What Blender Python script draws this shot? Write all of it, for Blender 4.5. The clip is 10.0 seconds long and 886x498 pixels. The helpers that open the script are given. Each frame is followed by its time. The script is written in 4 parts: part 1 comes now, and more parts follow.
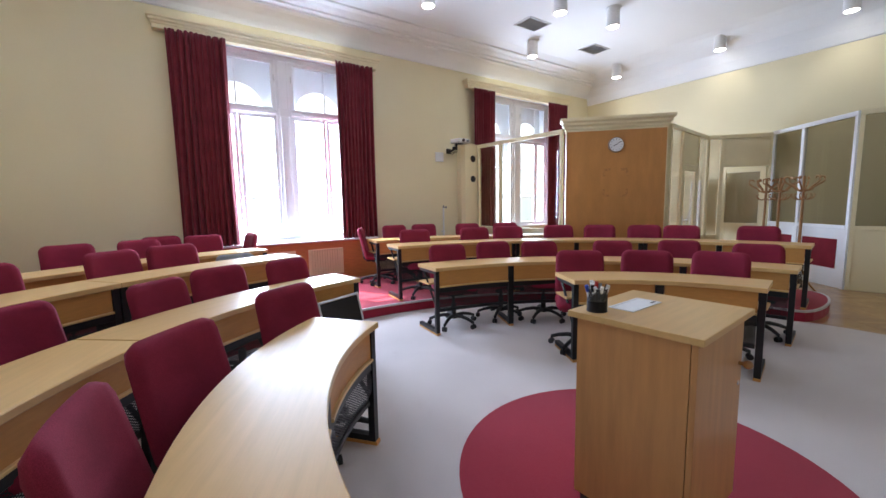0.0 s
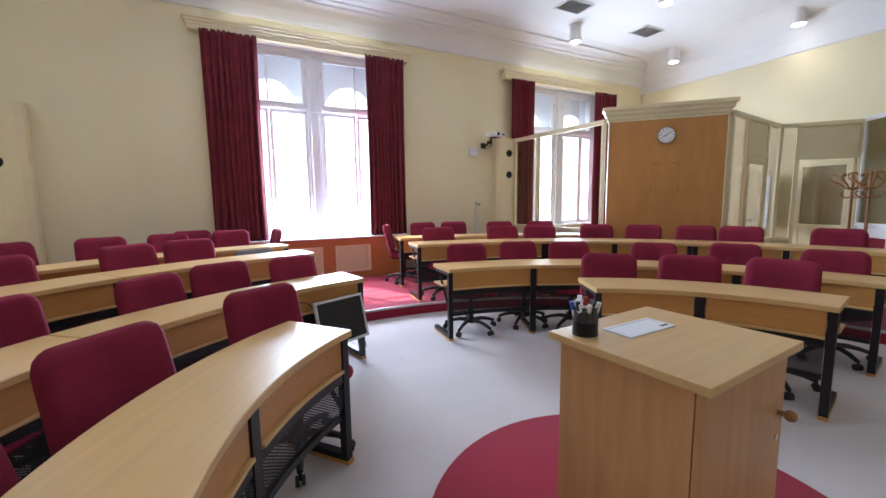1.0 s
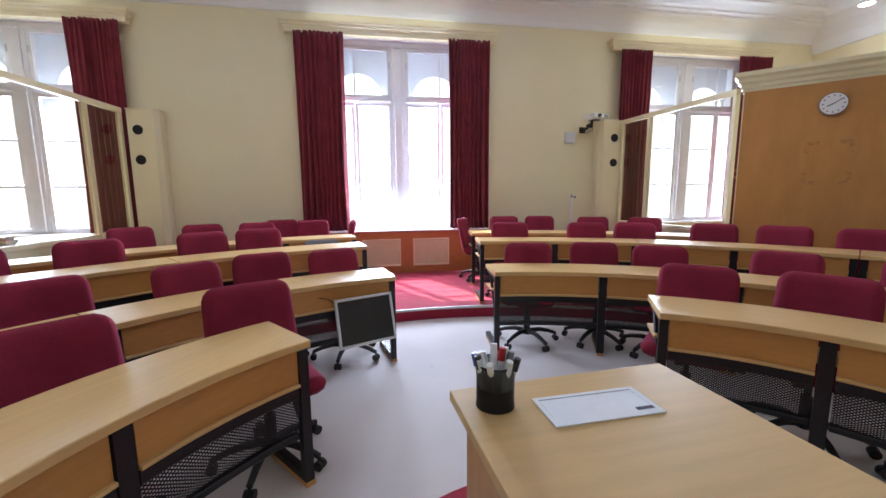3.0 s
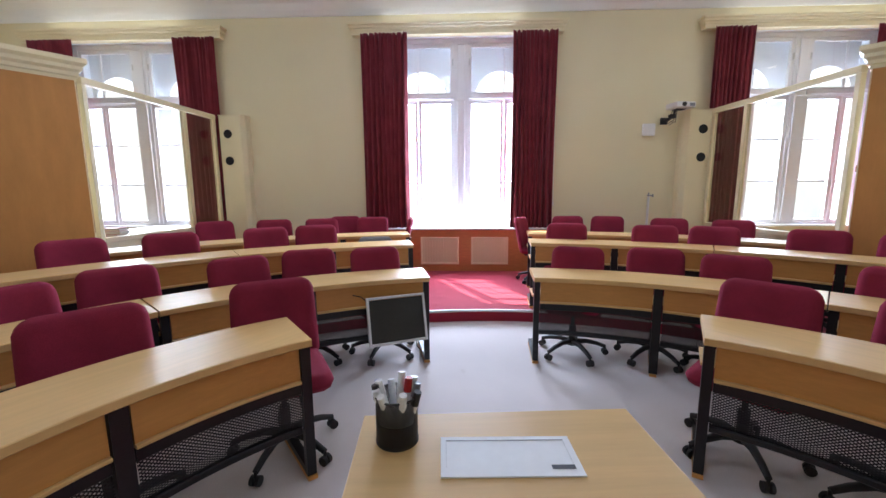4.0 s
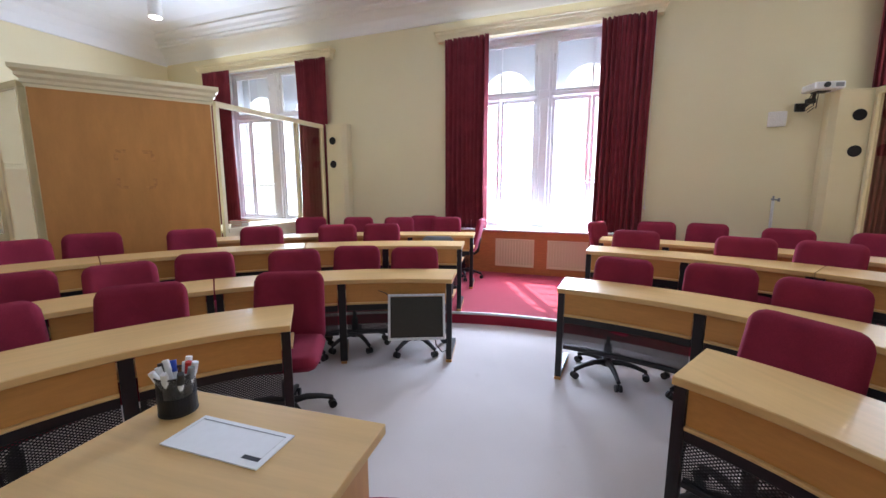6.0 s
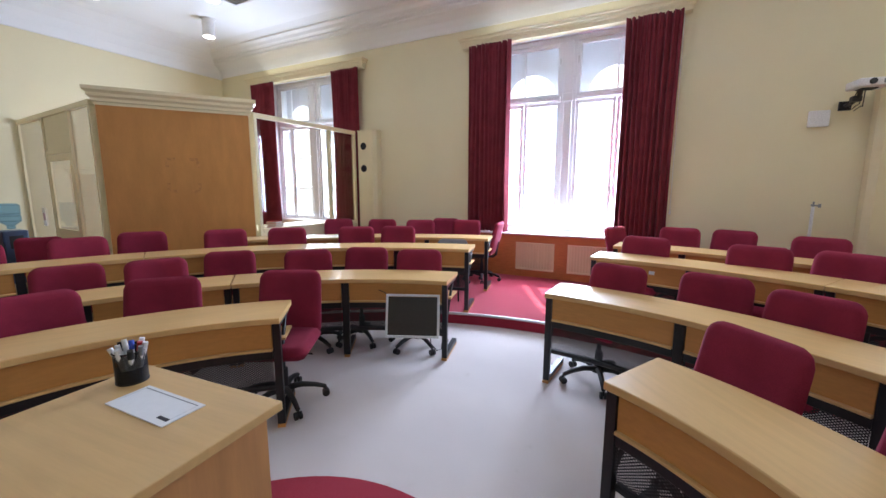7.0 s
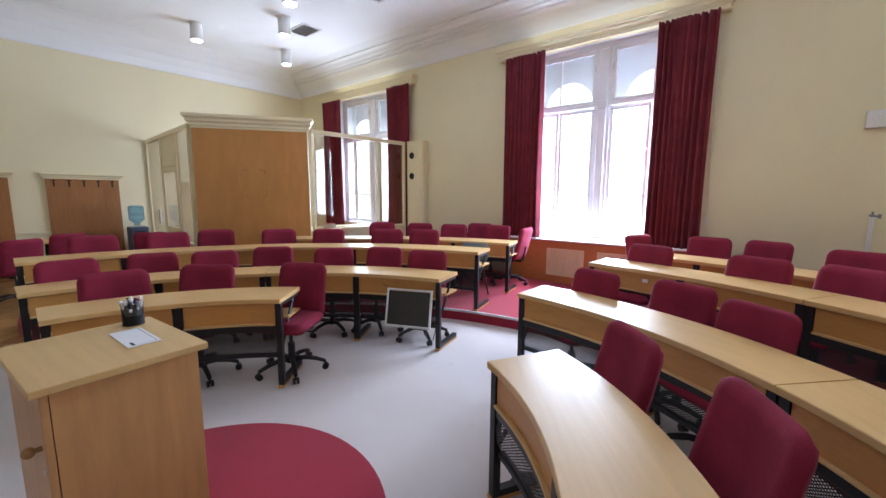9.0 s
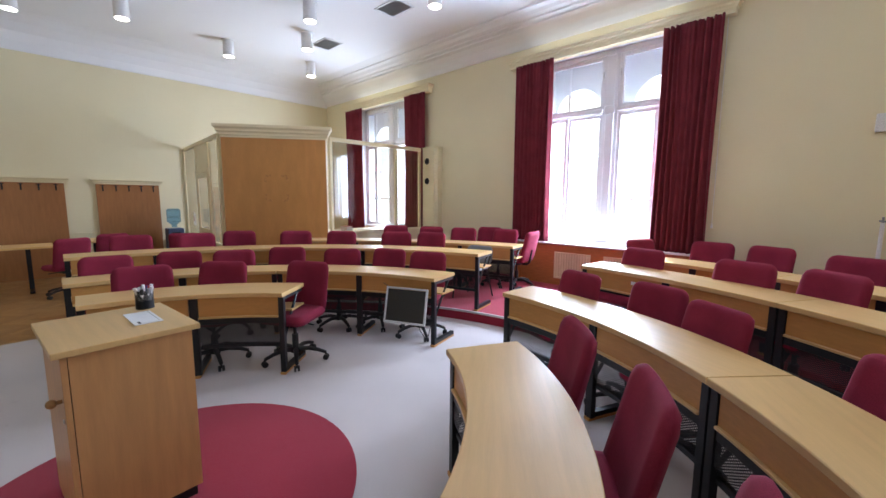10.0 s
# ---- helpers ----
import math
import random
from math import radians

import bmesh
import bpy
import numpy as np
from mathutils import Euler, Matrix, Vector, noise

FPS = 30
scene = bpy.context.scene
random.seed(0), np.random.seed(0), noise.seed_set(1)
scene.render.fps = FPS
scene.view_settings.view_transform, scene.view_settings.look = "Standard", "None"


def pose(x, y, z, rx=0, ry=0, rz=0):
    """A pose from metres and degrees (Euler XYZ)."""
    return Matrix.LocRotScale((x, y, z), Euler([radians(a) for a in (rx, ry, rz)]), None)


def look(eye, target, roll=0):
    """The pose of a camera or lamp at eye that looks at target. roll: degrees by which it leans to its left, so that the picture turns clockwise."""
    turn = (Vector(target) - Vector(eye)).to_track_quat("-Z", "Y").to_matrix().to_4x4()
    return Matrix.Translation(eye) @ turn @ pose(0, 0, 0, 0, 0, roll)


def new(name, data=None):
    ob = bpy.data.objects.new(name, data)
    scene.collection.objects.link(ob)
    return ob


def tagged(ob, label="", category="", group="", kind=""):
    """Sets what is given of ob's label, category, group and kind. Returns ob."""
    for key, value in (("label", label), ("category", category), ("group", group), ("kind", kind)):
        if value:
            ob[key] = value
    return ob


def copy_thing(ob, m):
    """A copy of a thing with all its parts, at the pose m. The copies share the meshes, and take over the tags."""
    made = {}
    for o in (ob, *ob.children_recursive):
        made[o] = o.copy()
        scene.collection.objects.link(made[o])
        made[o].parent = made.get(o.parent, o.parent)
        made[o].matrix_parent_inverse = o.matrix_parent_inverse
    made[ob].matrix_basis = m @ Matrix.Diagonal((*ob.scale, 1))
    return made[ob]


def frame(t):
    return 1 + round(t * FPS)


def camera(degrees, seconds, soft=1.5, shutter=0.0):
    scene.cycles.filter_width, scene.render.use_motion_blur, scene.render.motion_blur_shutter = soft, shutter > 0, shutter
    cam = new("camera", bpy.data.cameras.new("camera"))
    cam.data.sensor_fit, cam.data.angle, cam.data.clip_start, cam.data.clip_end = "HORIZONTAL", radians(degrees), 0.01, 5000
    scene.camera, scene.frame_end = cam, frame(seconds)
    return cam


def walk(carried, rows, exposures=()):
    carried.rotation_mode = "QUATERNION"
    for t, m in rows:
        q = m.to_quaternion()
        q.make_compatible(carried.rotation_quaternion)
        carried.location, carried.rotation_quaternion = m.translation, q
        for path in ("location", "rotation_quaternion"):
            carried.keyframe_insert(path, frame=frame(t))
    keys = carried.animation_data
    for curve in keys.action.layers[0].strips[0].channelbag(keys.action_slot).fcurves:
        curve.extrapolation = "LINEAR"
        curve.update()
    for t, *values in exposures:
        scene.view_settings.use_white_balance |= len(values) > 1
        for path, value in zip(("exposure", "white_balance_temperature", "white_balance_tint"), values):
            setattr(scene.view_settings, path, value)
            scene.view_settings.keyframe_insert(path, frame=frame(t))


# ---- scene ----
cam = camera(96.4, 10.0)
PATH = [
    (0, (0.409, 0.092, 1.405), (1.535, 1.73, 1.181), -1.0),
    (0.5, (0.641, 0.115, 1.397), (1.667, 1.816, 1.169), -0.8),
    (1, (0.87, 0.141, 1.394), (1.779, 1.907, 1.159), -0.7),
    (1.5, (1.078, 0.171, 1.388), (1.87, 1.992, 1.151), -0.6),
    (2, (1.293, 0.223, 1.393), (1.951, 2.096, 1.146), -0.7),
    (2.5, (1.485, 0.272, 1.39), (1.999, 2.187, 1.133), -0.6),
    (4, (2.055, 0.363, 1.436), (1.98, 2.34, 1.145), -0.3),
    (4.5, (2.245, 0.415, 1.415), (1.997, 2.378, 1.128), -0.2),
    (5, (2.451, 0.422, 1.453), (2.034, 2.355, 1.153), -0.2),
    (5.5, (2.658, 0.45, 1.467), (2.097, 2.346, 1.165), -0.1),
    (7, (3.345, 0.52, 1.526), (2.434, 2.276, 1.23), 0.1),
    (7.5, (3.552, 0.555, 1.531), (2.554, 2.264, 1.24), 0.1),
    (8, (3.778, 0.587, 1.53), (2.687, 2.239, 1.244), 0.1),
    (8.5, (3.992, 0.614, 1.537), (2.818, 2.21, 1.26), 0.2),
    (9, (4.227, 0.632, 1.546), (2.975, 2.168, 1.275), 0.3),
    (9.5, (4.426, 0.662, 1.541), (3.115, 2.15, 1.279), 0.3),
    (10, (4.634, 0.696, 1.544), (3.267, 2.134, 1.295), 0.4),
]
walk(cam, [(t, look(eye, target, roll)) for t, eye, target, roll in PATH])

# ---- world, sun, exposure ----
scene.view_settings.exposure = 1.74
world = bpy.data.worlds.new("sky")
scene.world = world
world.use_nodes = True
wn = world.node_tree.nodes
sky = wn.new("ShaderNodeTexSky")
sky.sky_type = "NISHITA"
sky.sun_disc = False
sky.sun_elevation = radians(46)
sky.sun_rotation = radians(334)
wn["Background"].inputs[1].default_value = 0.09
world.node_tree.links.new(sky.outputs[0], wn["Background"].inputs[0])

sun = new("sun", bpy.data.lights.new("sun", "SUN"))
sun.data.energy, sun.data.angle, sun.data.color = 5.0, radians(0.6), (1, 0.95, 0.88)
SUN_TO = Vector((0.44, -0.90, -1.04))
sun.matrix_world = look((0, 20, 20), Vector((0, 20, 20)) + SUN_TO)

# ---- plan ----
AX = 1.97                      # middle of the room across
XL, XR = -5.98, 9.95           # side walls
YW, YB = 6.95, -4.2            # window wall, wall behind
COVE, CEIL = 4.14, 4.62
PLAT = 0.13                    # raised platform
CX, CY, AXIS = 2.45, 0.78, -4.0  # middle of the desk arcs and their axis
R_STEP = 3.84
WINDOWS = (-3.36, 1.97, 7.30)
SHIFT = 0.135                  # openings sit off the middle of their curtains


def polar(r, deg):
    a = radians(deg + AXIS)
    return CX + r * math.sin(a), CY + r * math.cos(a)


# daylight that comes in through the three windows
for wx, watts in zip(WINDOWS, (108, 190, 108)):
    day = new("window_daylight", bpy.data.lights.new("window_daylight", "AREA"))
    day.data.shape, day.data.size, day.data.size_y = "RECTANGLE", 1.9, 2.0
    day.data.energy, day.data.color = watts, (0.62, 0.745, 1.0)
    day.matrix_world = look((wx + SHIFT, 7.205, 1.92), (wx + SHIFT, 0.0, 1.75))


# ---- materials ----
def nodes_of(name, rough=0.5, metal=0.0, spec=0.5):
    m = bpy.data.materials.new(name)
    m.use_nodes = True
    b = m.node_tree.nodes["Principled BSDF"]
    b.inputs["Roughness"].default_value = rough
    b.inputs["Metallic"].default_value = metal
    b.inputs["Specular IOR Level"].default_value = spec
    return m, m.node_tree.nodes, m.node_tree.links, b


def noise_at(n, l, scale, stretch=(1, 1, 1), detail=4, coord="Object", turn=(0, 0, 0)):
    tc, mp, nz = n.new("ShaderNodeTexCoord"), n.new("ShaderNodeMapping"), n.new("ShaderNodeTexNoise")
    mp.inputs["Scale"].default_value = stretch
    mp.inputs["Rotation"].default_value = turn
    nz.inputs["Scale"].default_value, nz.inputs["Detail"].default_value = scale, detail
    l.new(tc.outputs[coord], mp.inputs[0])
    l.new(mp.outputs[0], nz.inputs["Vector"])
    return nz.outputs[0]


def ramp(n, l, source, *stops):
    r = n.new("ShaderNodeValToRGB")
    while len(r.color_ramp.elements) < len(stops):
        r.color_ramp.elements.new(0.5)
    for e, (p, c) in zip(r.color_ramp.elements, stops):
        e.position, e.color = p, (*c, 1)
    l.new(source, r.inputs[0])
    return r.outputs[0]


def blend(n, l, fac, a, b, mode="MIX"):
    m = n.new("ShaderNodeMix")
    m.data_type, m.blend_type = "RGBA", mode
    for s, v in ((m.inputs[0], fac), (m.inputs[6], a), (m.inputs[7], b)):
        if isinstance(v, (int, float)):
            s.default_value = v
        elif isinstance(v, tuple):
            s.default_value = (*v, 1)
        else:
            l.new(v, s)
    return m.outputs[2]


def bump(n, l, b, height, strength=0.1, dist=0.005):
    k = n.new("ShaderNodeBump")
    k.inputs["Strength"].default_value, k.inputs["Distance"].default_value = strength, dist
    l.new(height, k.inputs["Height"])
    l.new(k.outputs[0], b.inputs["Normal"])


def dark(c, f):
    return tuple(x * f for x in c)


def painted(name, col, rough=0.6, var=0.06, scale=1.2, grain=60, relief=0.08):
    m, n, l, b = nodes_of(name, rough, 0, 0.35)
    big = ramp(n, l, noise_at(n, l, scale), (0.3, dark(col, 1 - var)), (0.7, dark(col, 1 + var * 0.5)))
    fine = noise_at(n, l, grain)
    c = blend(n, l, 0.06, big, fine, "OVERLAY")
    l.new(c, b.inputs["Base Color"])
    bump(n, l, b, fine, relief, 0.002)
    return m


def timber(name, col, along=(1, 12, 12), rough=0.35, contrast=0.16, scale=2.2, coat=0.1, coord="Object"):
    m, n, l, b = nodes_of(name, rough, 0, 0.42)
    grain = noise_at(n, l, scale * 3.0, along, 5, coord)
    fine = noise_at(n, l, scale * 16, along, 2, coord)
    cloud = noise_at(n, l, 1.1, (1, 1, 1), 2, coord)
    c = ramp(n, l, grain, (0.1, dark(col, 1 - contrast * 1.6)), (0.9, dark(col, 1 + contrast * 1.2)))
    f = ramp(n, l, fine, (0.1, (0.95, 0.94, 0.92)), (0.9, (1.04, 1.04, 1.04)))
    c = blend(n, l, 0.8, c, f, "MULTIPLY")
    w = ramp(n, l, cloud, (0.1, (0.88, 0.86, 0.83)), (0.9, (1.08, 1.08, 1.08)))
    c = blend(n, l, 0.7, c, w, "MULTIPLY")
    info = n.new("ShaderNodeObjectInfo")
    tone = ramp(n, l, info.outputs["Random"], (0.0, (0.93, 0.92, 0.9)), (1.0, (1.04, 1.03, 1.0)))
    c = blend(n, l, 1.0, c, tone, "MULTIPLY")
    l.new(c, b.inputs["Base Color"])
    rg = ramp(n, l, cloud, (0.1, (rough * 0.85,) * 3), (0.9, (rough * 1.15,) * 3))
    l.new(rg, b.inputs["Roughness"])
    b.inputs["Coat Weight"].default_value = coat
    b.inputs["Coat Roughness"].default_value = 0.25
    return m


def cloth(name, col, scale=420, sheen=0.25, var=0.12, relief=0.35):
    m, n, l, b = nodes_of(name, 0.95, 0, 0.15)
    weave = noise_at(n, l, scale, (1, 1, 1), 1)
    patch = noise_at(n, l, 5.0, (1, 1, 1), 3)
    a = ramp(n, l, patch, (0.3, dark(col, 1 - var)), (0.7, dark(col, 1 + var)))
    w = ramp(n, l, weave, (0.3, (0.72, 0.72, 0.72)), (0.7, (1.15, 1.15, 1.15)))
    c = blend(n, l, 0.8, a, w, "MULTIPLY")
    l.new(c, b.inputs["Base Color"])
    b.inputs["Sheen Weight"].default_value = sheen
    b.inputs["Sheen Roughness"].default_value = 0.4
    bump(n, l, b, weave, relief, 0.002)
    return m


def carpet(name, col, stain=0.1):
    m, n, l, b = nodes_of(name, 1.0, 0, 0.1)
    pile = noise_at(n, l, 260, (1, 1, 1), 2)
    wear = noise_at(n, l, 0.9, (1, 1, 1), 5)
    spots = noise_at(n, l, 7.0, (1, 1, 1), 2)
    a = ramp(n, l, wear, (0.32, dark(col, 1 - stain)), (0.66, dark(col, 1 + stain * 0.5)))
    s = ramp(n, l, spots, (0.22, (0.8, 0.77, 0.74)), (0.31, (1, 1, 1)))
    c = blend(n, l, 0.5, a, s, "MULTIPLY")
    p = ramp(n, l, pile, (0.3, (0.8, 0.8, 0.8)), (0.7, (1.12, 1.12, 1.12)))
    c = blend(n, l, 0.8, c, p, "MULTIPLY")
    l.new(c, b.inputs["Base Color"])
    b.inputs["Sheen Weight"].default_value = 0.15
    bump(n, l, b, pile, 0.5, 0.004)
    return m


def plain(name, col, rough=0.5, metal=0.0, grain=80, var=0.12, relief=0.05):
    m, n, l, b = nodes_of(name, rough, metal)
    z = noise_at(n, l, grain, (1, 1, 1), 3)
    c = ramp(n, l, z, (0.3, dark(col, 1 - var)), (0.7, dark(col, 1 + var)))
    l.new(c, b.inputs["Base Color"])
    bump(n, l, b, z, relief, 0.001)
    return m


def glass(name, tint=(1, 1, 1), rough=0.0):
    m, n, l, b = nodes_of(name, rough)
    mixer, clear, gloss, lw = n.new("ShaderNodeMixShader"), n.new("ShaderNodeBsdfTransparent"), n.new("ShaderNodeBsdfGlossy"), n.new("ShaderNodeLayerWeight")
    power, scaled = n.new("ShaderNodeMath"), n.new("ShaderNodeMath")
    power.operation, scaled.operation = "POWER", "MULTIPLY_ADD"
    power.inputs[1].default_value, scaled.inputs[1].default_value, scaled.inputs[2].default_value = 5.0, 0.8, 0.04
    clear.inputs[0].default_value = (*tint, 1)
    gloss.inputs["Roughness"].default_value = 0.02
    lw.inputs[0].default_value = 0.5
    l.new(lw.outputs["Facing"], power.inputs[0])
    l.new(power.outputs[0], scaled.inputs[0])
    l.new(scaled.outputs[0], mixer.inputs[0])
    l.new(clear.outputs[0], mixer.inputs[1])
    l.new(gloss.outputs[0], mixer.inputs[2])
    l.new(mixer.outputs[0], n["Material Output"].inputs[0])
    return m


def glow(name, col, strength):
    m, n, l, b = nodes_of(name, 0.4)
    b.inputs["Base Color"].default_value = (*col, 1)
    b.inputs["Emission Color"].default_value = (*col, 1)
    b.inputs["Emission Strength"].default_value = strength
    return m


def perforated(name):
    """Black steel sheet with rows of diamond holes, laid out in metres along its UV."""
    m, n, l, b = nodes_of(name, 0.45, 0.3)
    b.inputs["Base Color"].default_value = (0.012, 0.012, 0.014, 1)
    tc, mp, sep = n.new("ShaderNodeTexCoord"), n.new("ShaderNodeMapping"), n.new("ShaderNodeSeparateXYZ")
    mp.inputs["Scale"].default_value = (1 / 0.020, 1 / 0.014, 1)
    l.new(tc.outputs["UV"], mp.inputs[0])
    l.new(mp.outputs[0], sep.inputs[0])

    def calc(op, a, c):
        k = n.new("ShaderNodeMath")
        k.operation = op
        for s, v in zip(k.inputs, (a, c)):
            if isinstance(v, (int, float)):
                s.default_value = v
            else:
                l.new(v, s)
        return k.outputs[0]
    u, v = sep.outputs[0], sep.outputs[1]
    p = calc("ABSOLUTE", calc("SINE", calc("MULTIPLY", calc("ADD", u, v), math.pi), 0), 0)
    q = calc("ABSOLUTE", calc("SINE", calc("MULTIPLY", calc("SUBTRACT", u, v), math.pi), 0), 0)
    hole = calc("GREATER_THAN", calc("MINIMUM", p, q), 0.70)
    mixer, clear = n.new("ShaderNodeMixShader"), n.new("ShaderNodeBsdfTransparent")
    l.new(hole, mixer.inputs[0])
    l.new(b.outputs[0], mixer.inputs[1])
    l.new(clear.outputs[0], mixer.inputs[2])
    l.new(mixer.outputs[0], n["Material Output"].inputs[0])
    return m


WALL = painted("cream_wall_paint", (0.79, 0.715, 0.485), 0.75, 0.05, 0.7)
CREAM = painted("cream_gloss_paint", (0.79, 0.70, 0.46), 0.4, 0.05, 2.0)
CEILING = painted("white_ceiling_paint", (0.84, 0.85, 0.86), 0.8, 0.03, 0.6)
WHITE = painted("white_gloss_paint", (0.86, 0.88, 0.91), 0.35, 0.04, 2.0)
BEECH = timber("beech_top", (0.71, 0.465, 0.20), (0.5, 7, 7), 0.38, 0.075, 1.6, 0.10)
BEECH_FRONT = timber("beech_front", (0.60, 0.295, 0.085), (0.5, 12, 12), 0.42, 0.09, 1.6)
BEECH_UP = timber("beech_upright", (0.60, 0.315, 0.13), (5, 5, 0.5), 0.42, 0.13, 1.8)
ORANGE = timber("honey_veneer", (0.54, 0.255, 0.080), (3, 3, 0.8), 0.38, 0.10, 1.2)
CASING = timber("reddish_casing_wood", (0.50, 0.20, 0.07), (1.2, 8, 8), 0.4)
BROWN = timber("brown_veneer", (0.36, 0.16, 0.06), (5, 5, 0.6), 0.45, 0.13)
BENT = timber("bentwood", (0.36, 0.18, 0.065), (6, 6, 6), 0.35)
SEAT = cloth("crimson_upholstery", (0.25, 0.025, 0.053), 420, 0.03)
CURTAIN = cloth("dark_red_curtain", (0.195, 0.030, 0.042), 300, 0.10, 0.15)
BEIGE = carpet("beige_carpet", (0.63, 0.575, 0.56))
RED = carpet("red_carpet", (0.34, 0.026, 0.050))
BLACK = plain("black_powder_coat", (0.012, 0.012, 0.014), 0.42, 0.2)
PLASTIC = plain("black_plastic", (0.014, 0.014, 0.016), 0.5)
MESH = perforated("perforated_black_steel")
STEEL = plain("brushed_steel", (0.6, 0.6, 0.6), 0.3, 0.9)
BRASS = plain("brass", (0.55, 0.38, 0.14), 0.35, 0.9)
NOSING = plain("grey_step_nosing", (0.55, 0.53, 0.52), 0.5, 0.2)
PANE = glass("window_glass", (0.985, 0.995, 0.995))
BOOTHGLASS = glass("booth_glass", (0.82, 0.80, 0.77))
PAPER = plain("white_paper", (0.82, 0.83, 0.85), 0.7, 0, 40, 0.02)
INK = plain("dark_ink", (0.03, 0.03, 0.04), 0.6)
GREY = plain("grey_plastic", (0.22, 0.23, 0.25), 0.5)
SCREEN = plain("dark_screen", (0.018, 0.018, 0.02), 0.35)
SILVER = plain("silver_plastic", (0.66, 0.67, 0.68), 0.4)
WHITEPL = plain("white_plastic", (0.78, 0.78, 0.78), 0.45)
BULB = glow("lamp_glow", (1.0, 0.95, 0.86), 6.0)
BLUE = glass("blue_bottle", (0.55, 0.75, 0.92))
NAVY = plain("blue_plastic", (0.012, 0.022, 0.06), 0.4)
REDPL = plain("red_plastic", (0.5, 0.02, 0.02), 0.4)
BLUEPL = plain("marker_blue", (0.03, 0.08, 0.45), 0.4)
DARKRED = cloth("shaded_red_panel", (0.24, 0.025, 0.04), 200, 0.1)
SPEAKER = plain("black_speaker_cloth", (0.01, 0.01, 0.012), 0.8, 0, 900, 0.5, 0.5)


def parquet_material():
    m, n, l, b = nodes_of("oak_parquet", 0.28)
    geo = n.new("ShaderNodeNewGeometry")
    tone = ramp(n, l, geo.outputs["Random Per Island"], (0.0, (0.33, 0.175, 0.065)), (0.5, (0.40, 0.225, 0.085)), (1.0, (0.47, 0.28, 0.11)))
    g = ramp(n, l, noise_at(n, l, 9, (2, 2, 2), 6), (0.3, (0.8, 0.76, 0.7)), (0.7, (1.05, 1.05, 1.05)))
    l.new(blend(n, l, 0.8, tone, g, "MULTIPLY"), b.inputs["Base Color"])
    b.inputs["Coat Weight"].default_value = 0.4
    b.inputs["Coat Roughness"].default_value = 0.12
    return m


PARQUET = parquet_material()


# ---- mesh helpers ----
def part(name, bm, material, parent=None, label=""):
    me = bpy.data.meshes.new(name)
    bmesh.ops.recalc_face_normals(bm, faces=bm.faces)
    bm.to_mesh(me)
    bm.free()
    me.materials.append(material)
    ob = new(name, me)
    ob.parent = parent
    if label:
        tagged(ob, label)
    return ob


def smooth(ob, angle=40):
    me = ob.data
    me.polygons.foreach_set("use_smooth", [True] * len(me.polygons))
    me.set_sharp_from_angle(angle=radians(angle))
    return ob


def thing(name, m, label, category, group="", kind=""):
    ob = new(name)
    ob.empty_display_size = 0.1
    ob.matrix_world = m
    return tagged(ob, label, category, group, kind)


def block(bm, x0, y0, z0, x1, y1, z1, m=None, bevel=0.0):
    mm = Matrix.LocRotScale(((x0 + x1) / 2, (y0 + y1) / 2, (z0 + z1) / 2), None, (abs(x1 - x0), abs(y1 - y0), abs(z1 - z0)))
    vs = bmesh.ops.create_cube(bm, size=1, matrix=(m @ mm) if m else mm)["verts"]
    if bevel:
        es = list({e for v in vs for e in v.link_edges})
        bmesh.ops.bevel(bm, geom=es, offset=bevel, segments=2, affect="EDGES", profile=0.5)
    return bm


def rod(bm, p, q, r, r2=None, seg=12):
    p, q = Vector(p), Vector(q)
    d = q - p
    m = Matrix.Translation((p + q) / 2) @ d.to_track_quat("Z", "Y").to_matrix().to_4x4()
    bmesh.ops.create_cone(bm, cap_ends=True, segments=seg, radius1=r, radius2=r if r2 is None else r2, depth=d.length, matrix=m)
    return bm


def boxed(*a, **k):
    return block(bmesh.new(), *a, **k)


def rodded(*a, **k):
    return rod(bmesh.new(), *a, **k)


def tube(bm, pts, r, seg=8):
    """A round tube through the points."""
    pts = [Vector(p) for p in pts]
    rings = []
    for i, p in enumerate(pts):
        d = (pts[min(i + 1, len(pts) - 1)] - pts[max(i - 1, 0)]).normalized()
        q = d.to_track_quat("Z", "Y")
        rr = r(i / (len(pts) - 1)) if callable(r) else r
        rings.append([bm.verts.new(p + q @ Vector((rr * math.cos(a), rr * math.sin(a), 0))) for a in (2 * math.pi * k / seg for k in range(seg))])
    for a, b in zip(rings, rings[1:]):
        for k in range(seg):
            bm.faces.new((a[k], a[(k + 1) % seg], b[(k + 1) % seg], b[k]))
    bm.faces.new(rings[0])
    bm.faces.new(rings[-1])
    return bm


def sweep(bm, profile, places, closed=True):
    """A profile (u, v) carried along places, each a function of (u, v) that gives a point."""
    rings = [[bm.verts.new(f(u, v)) for u, v in profile] for f in places]
    k = len(profile)
    for a, b in zip(rings, rings[1:]):
        for i in range(k if closed else k - 1):
            bm.faces.new((a[i], a[(i + 1) % k], b[(i + 1) % k], b[i]))
    if closed:
        bm.faces.new(rings[0])
        bm.faces.new(rings[-1])
    return bm


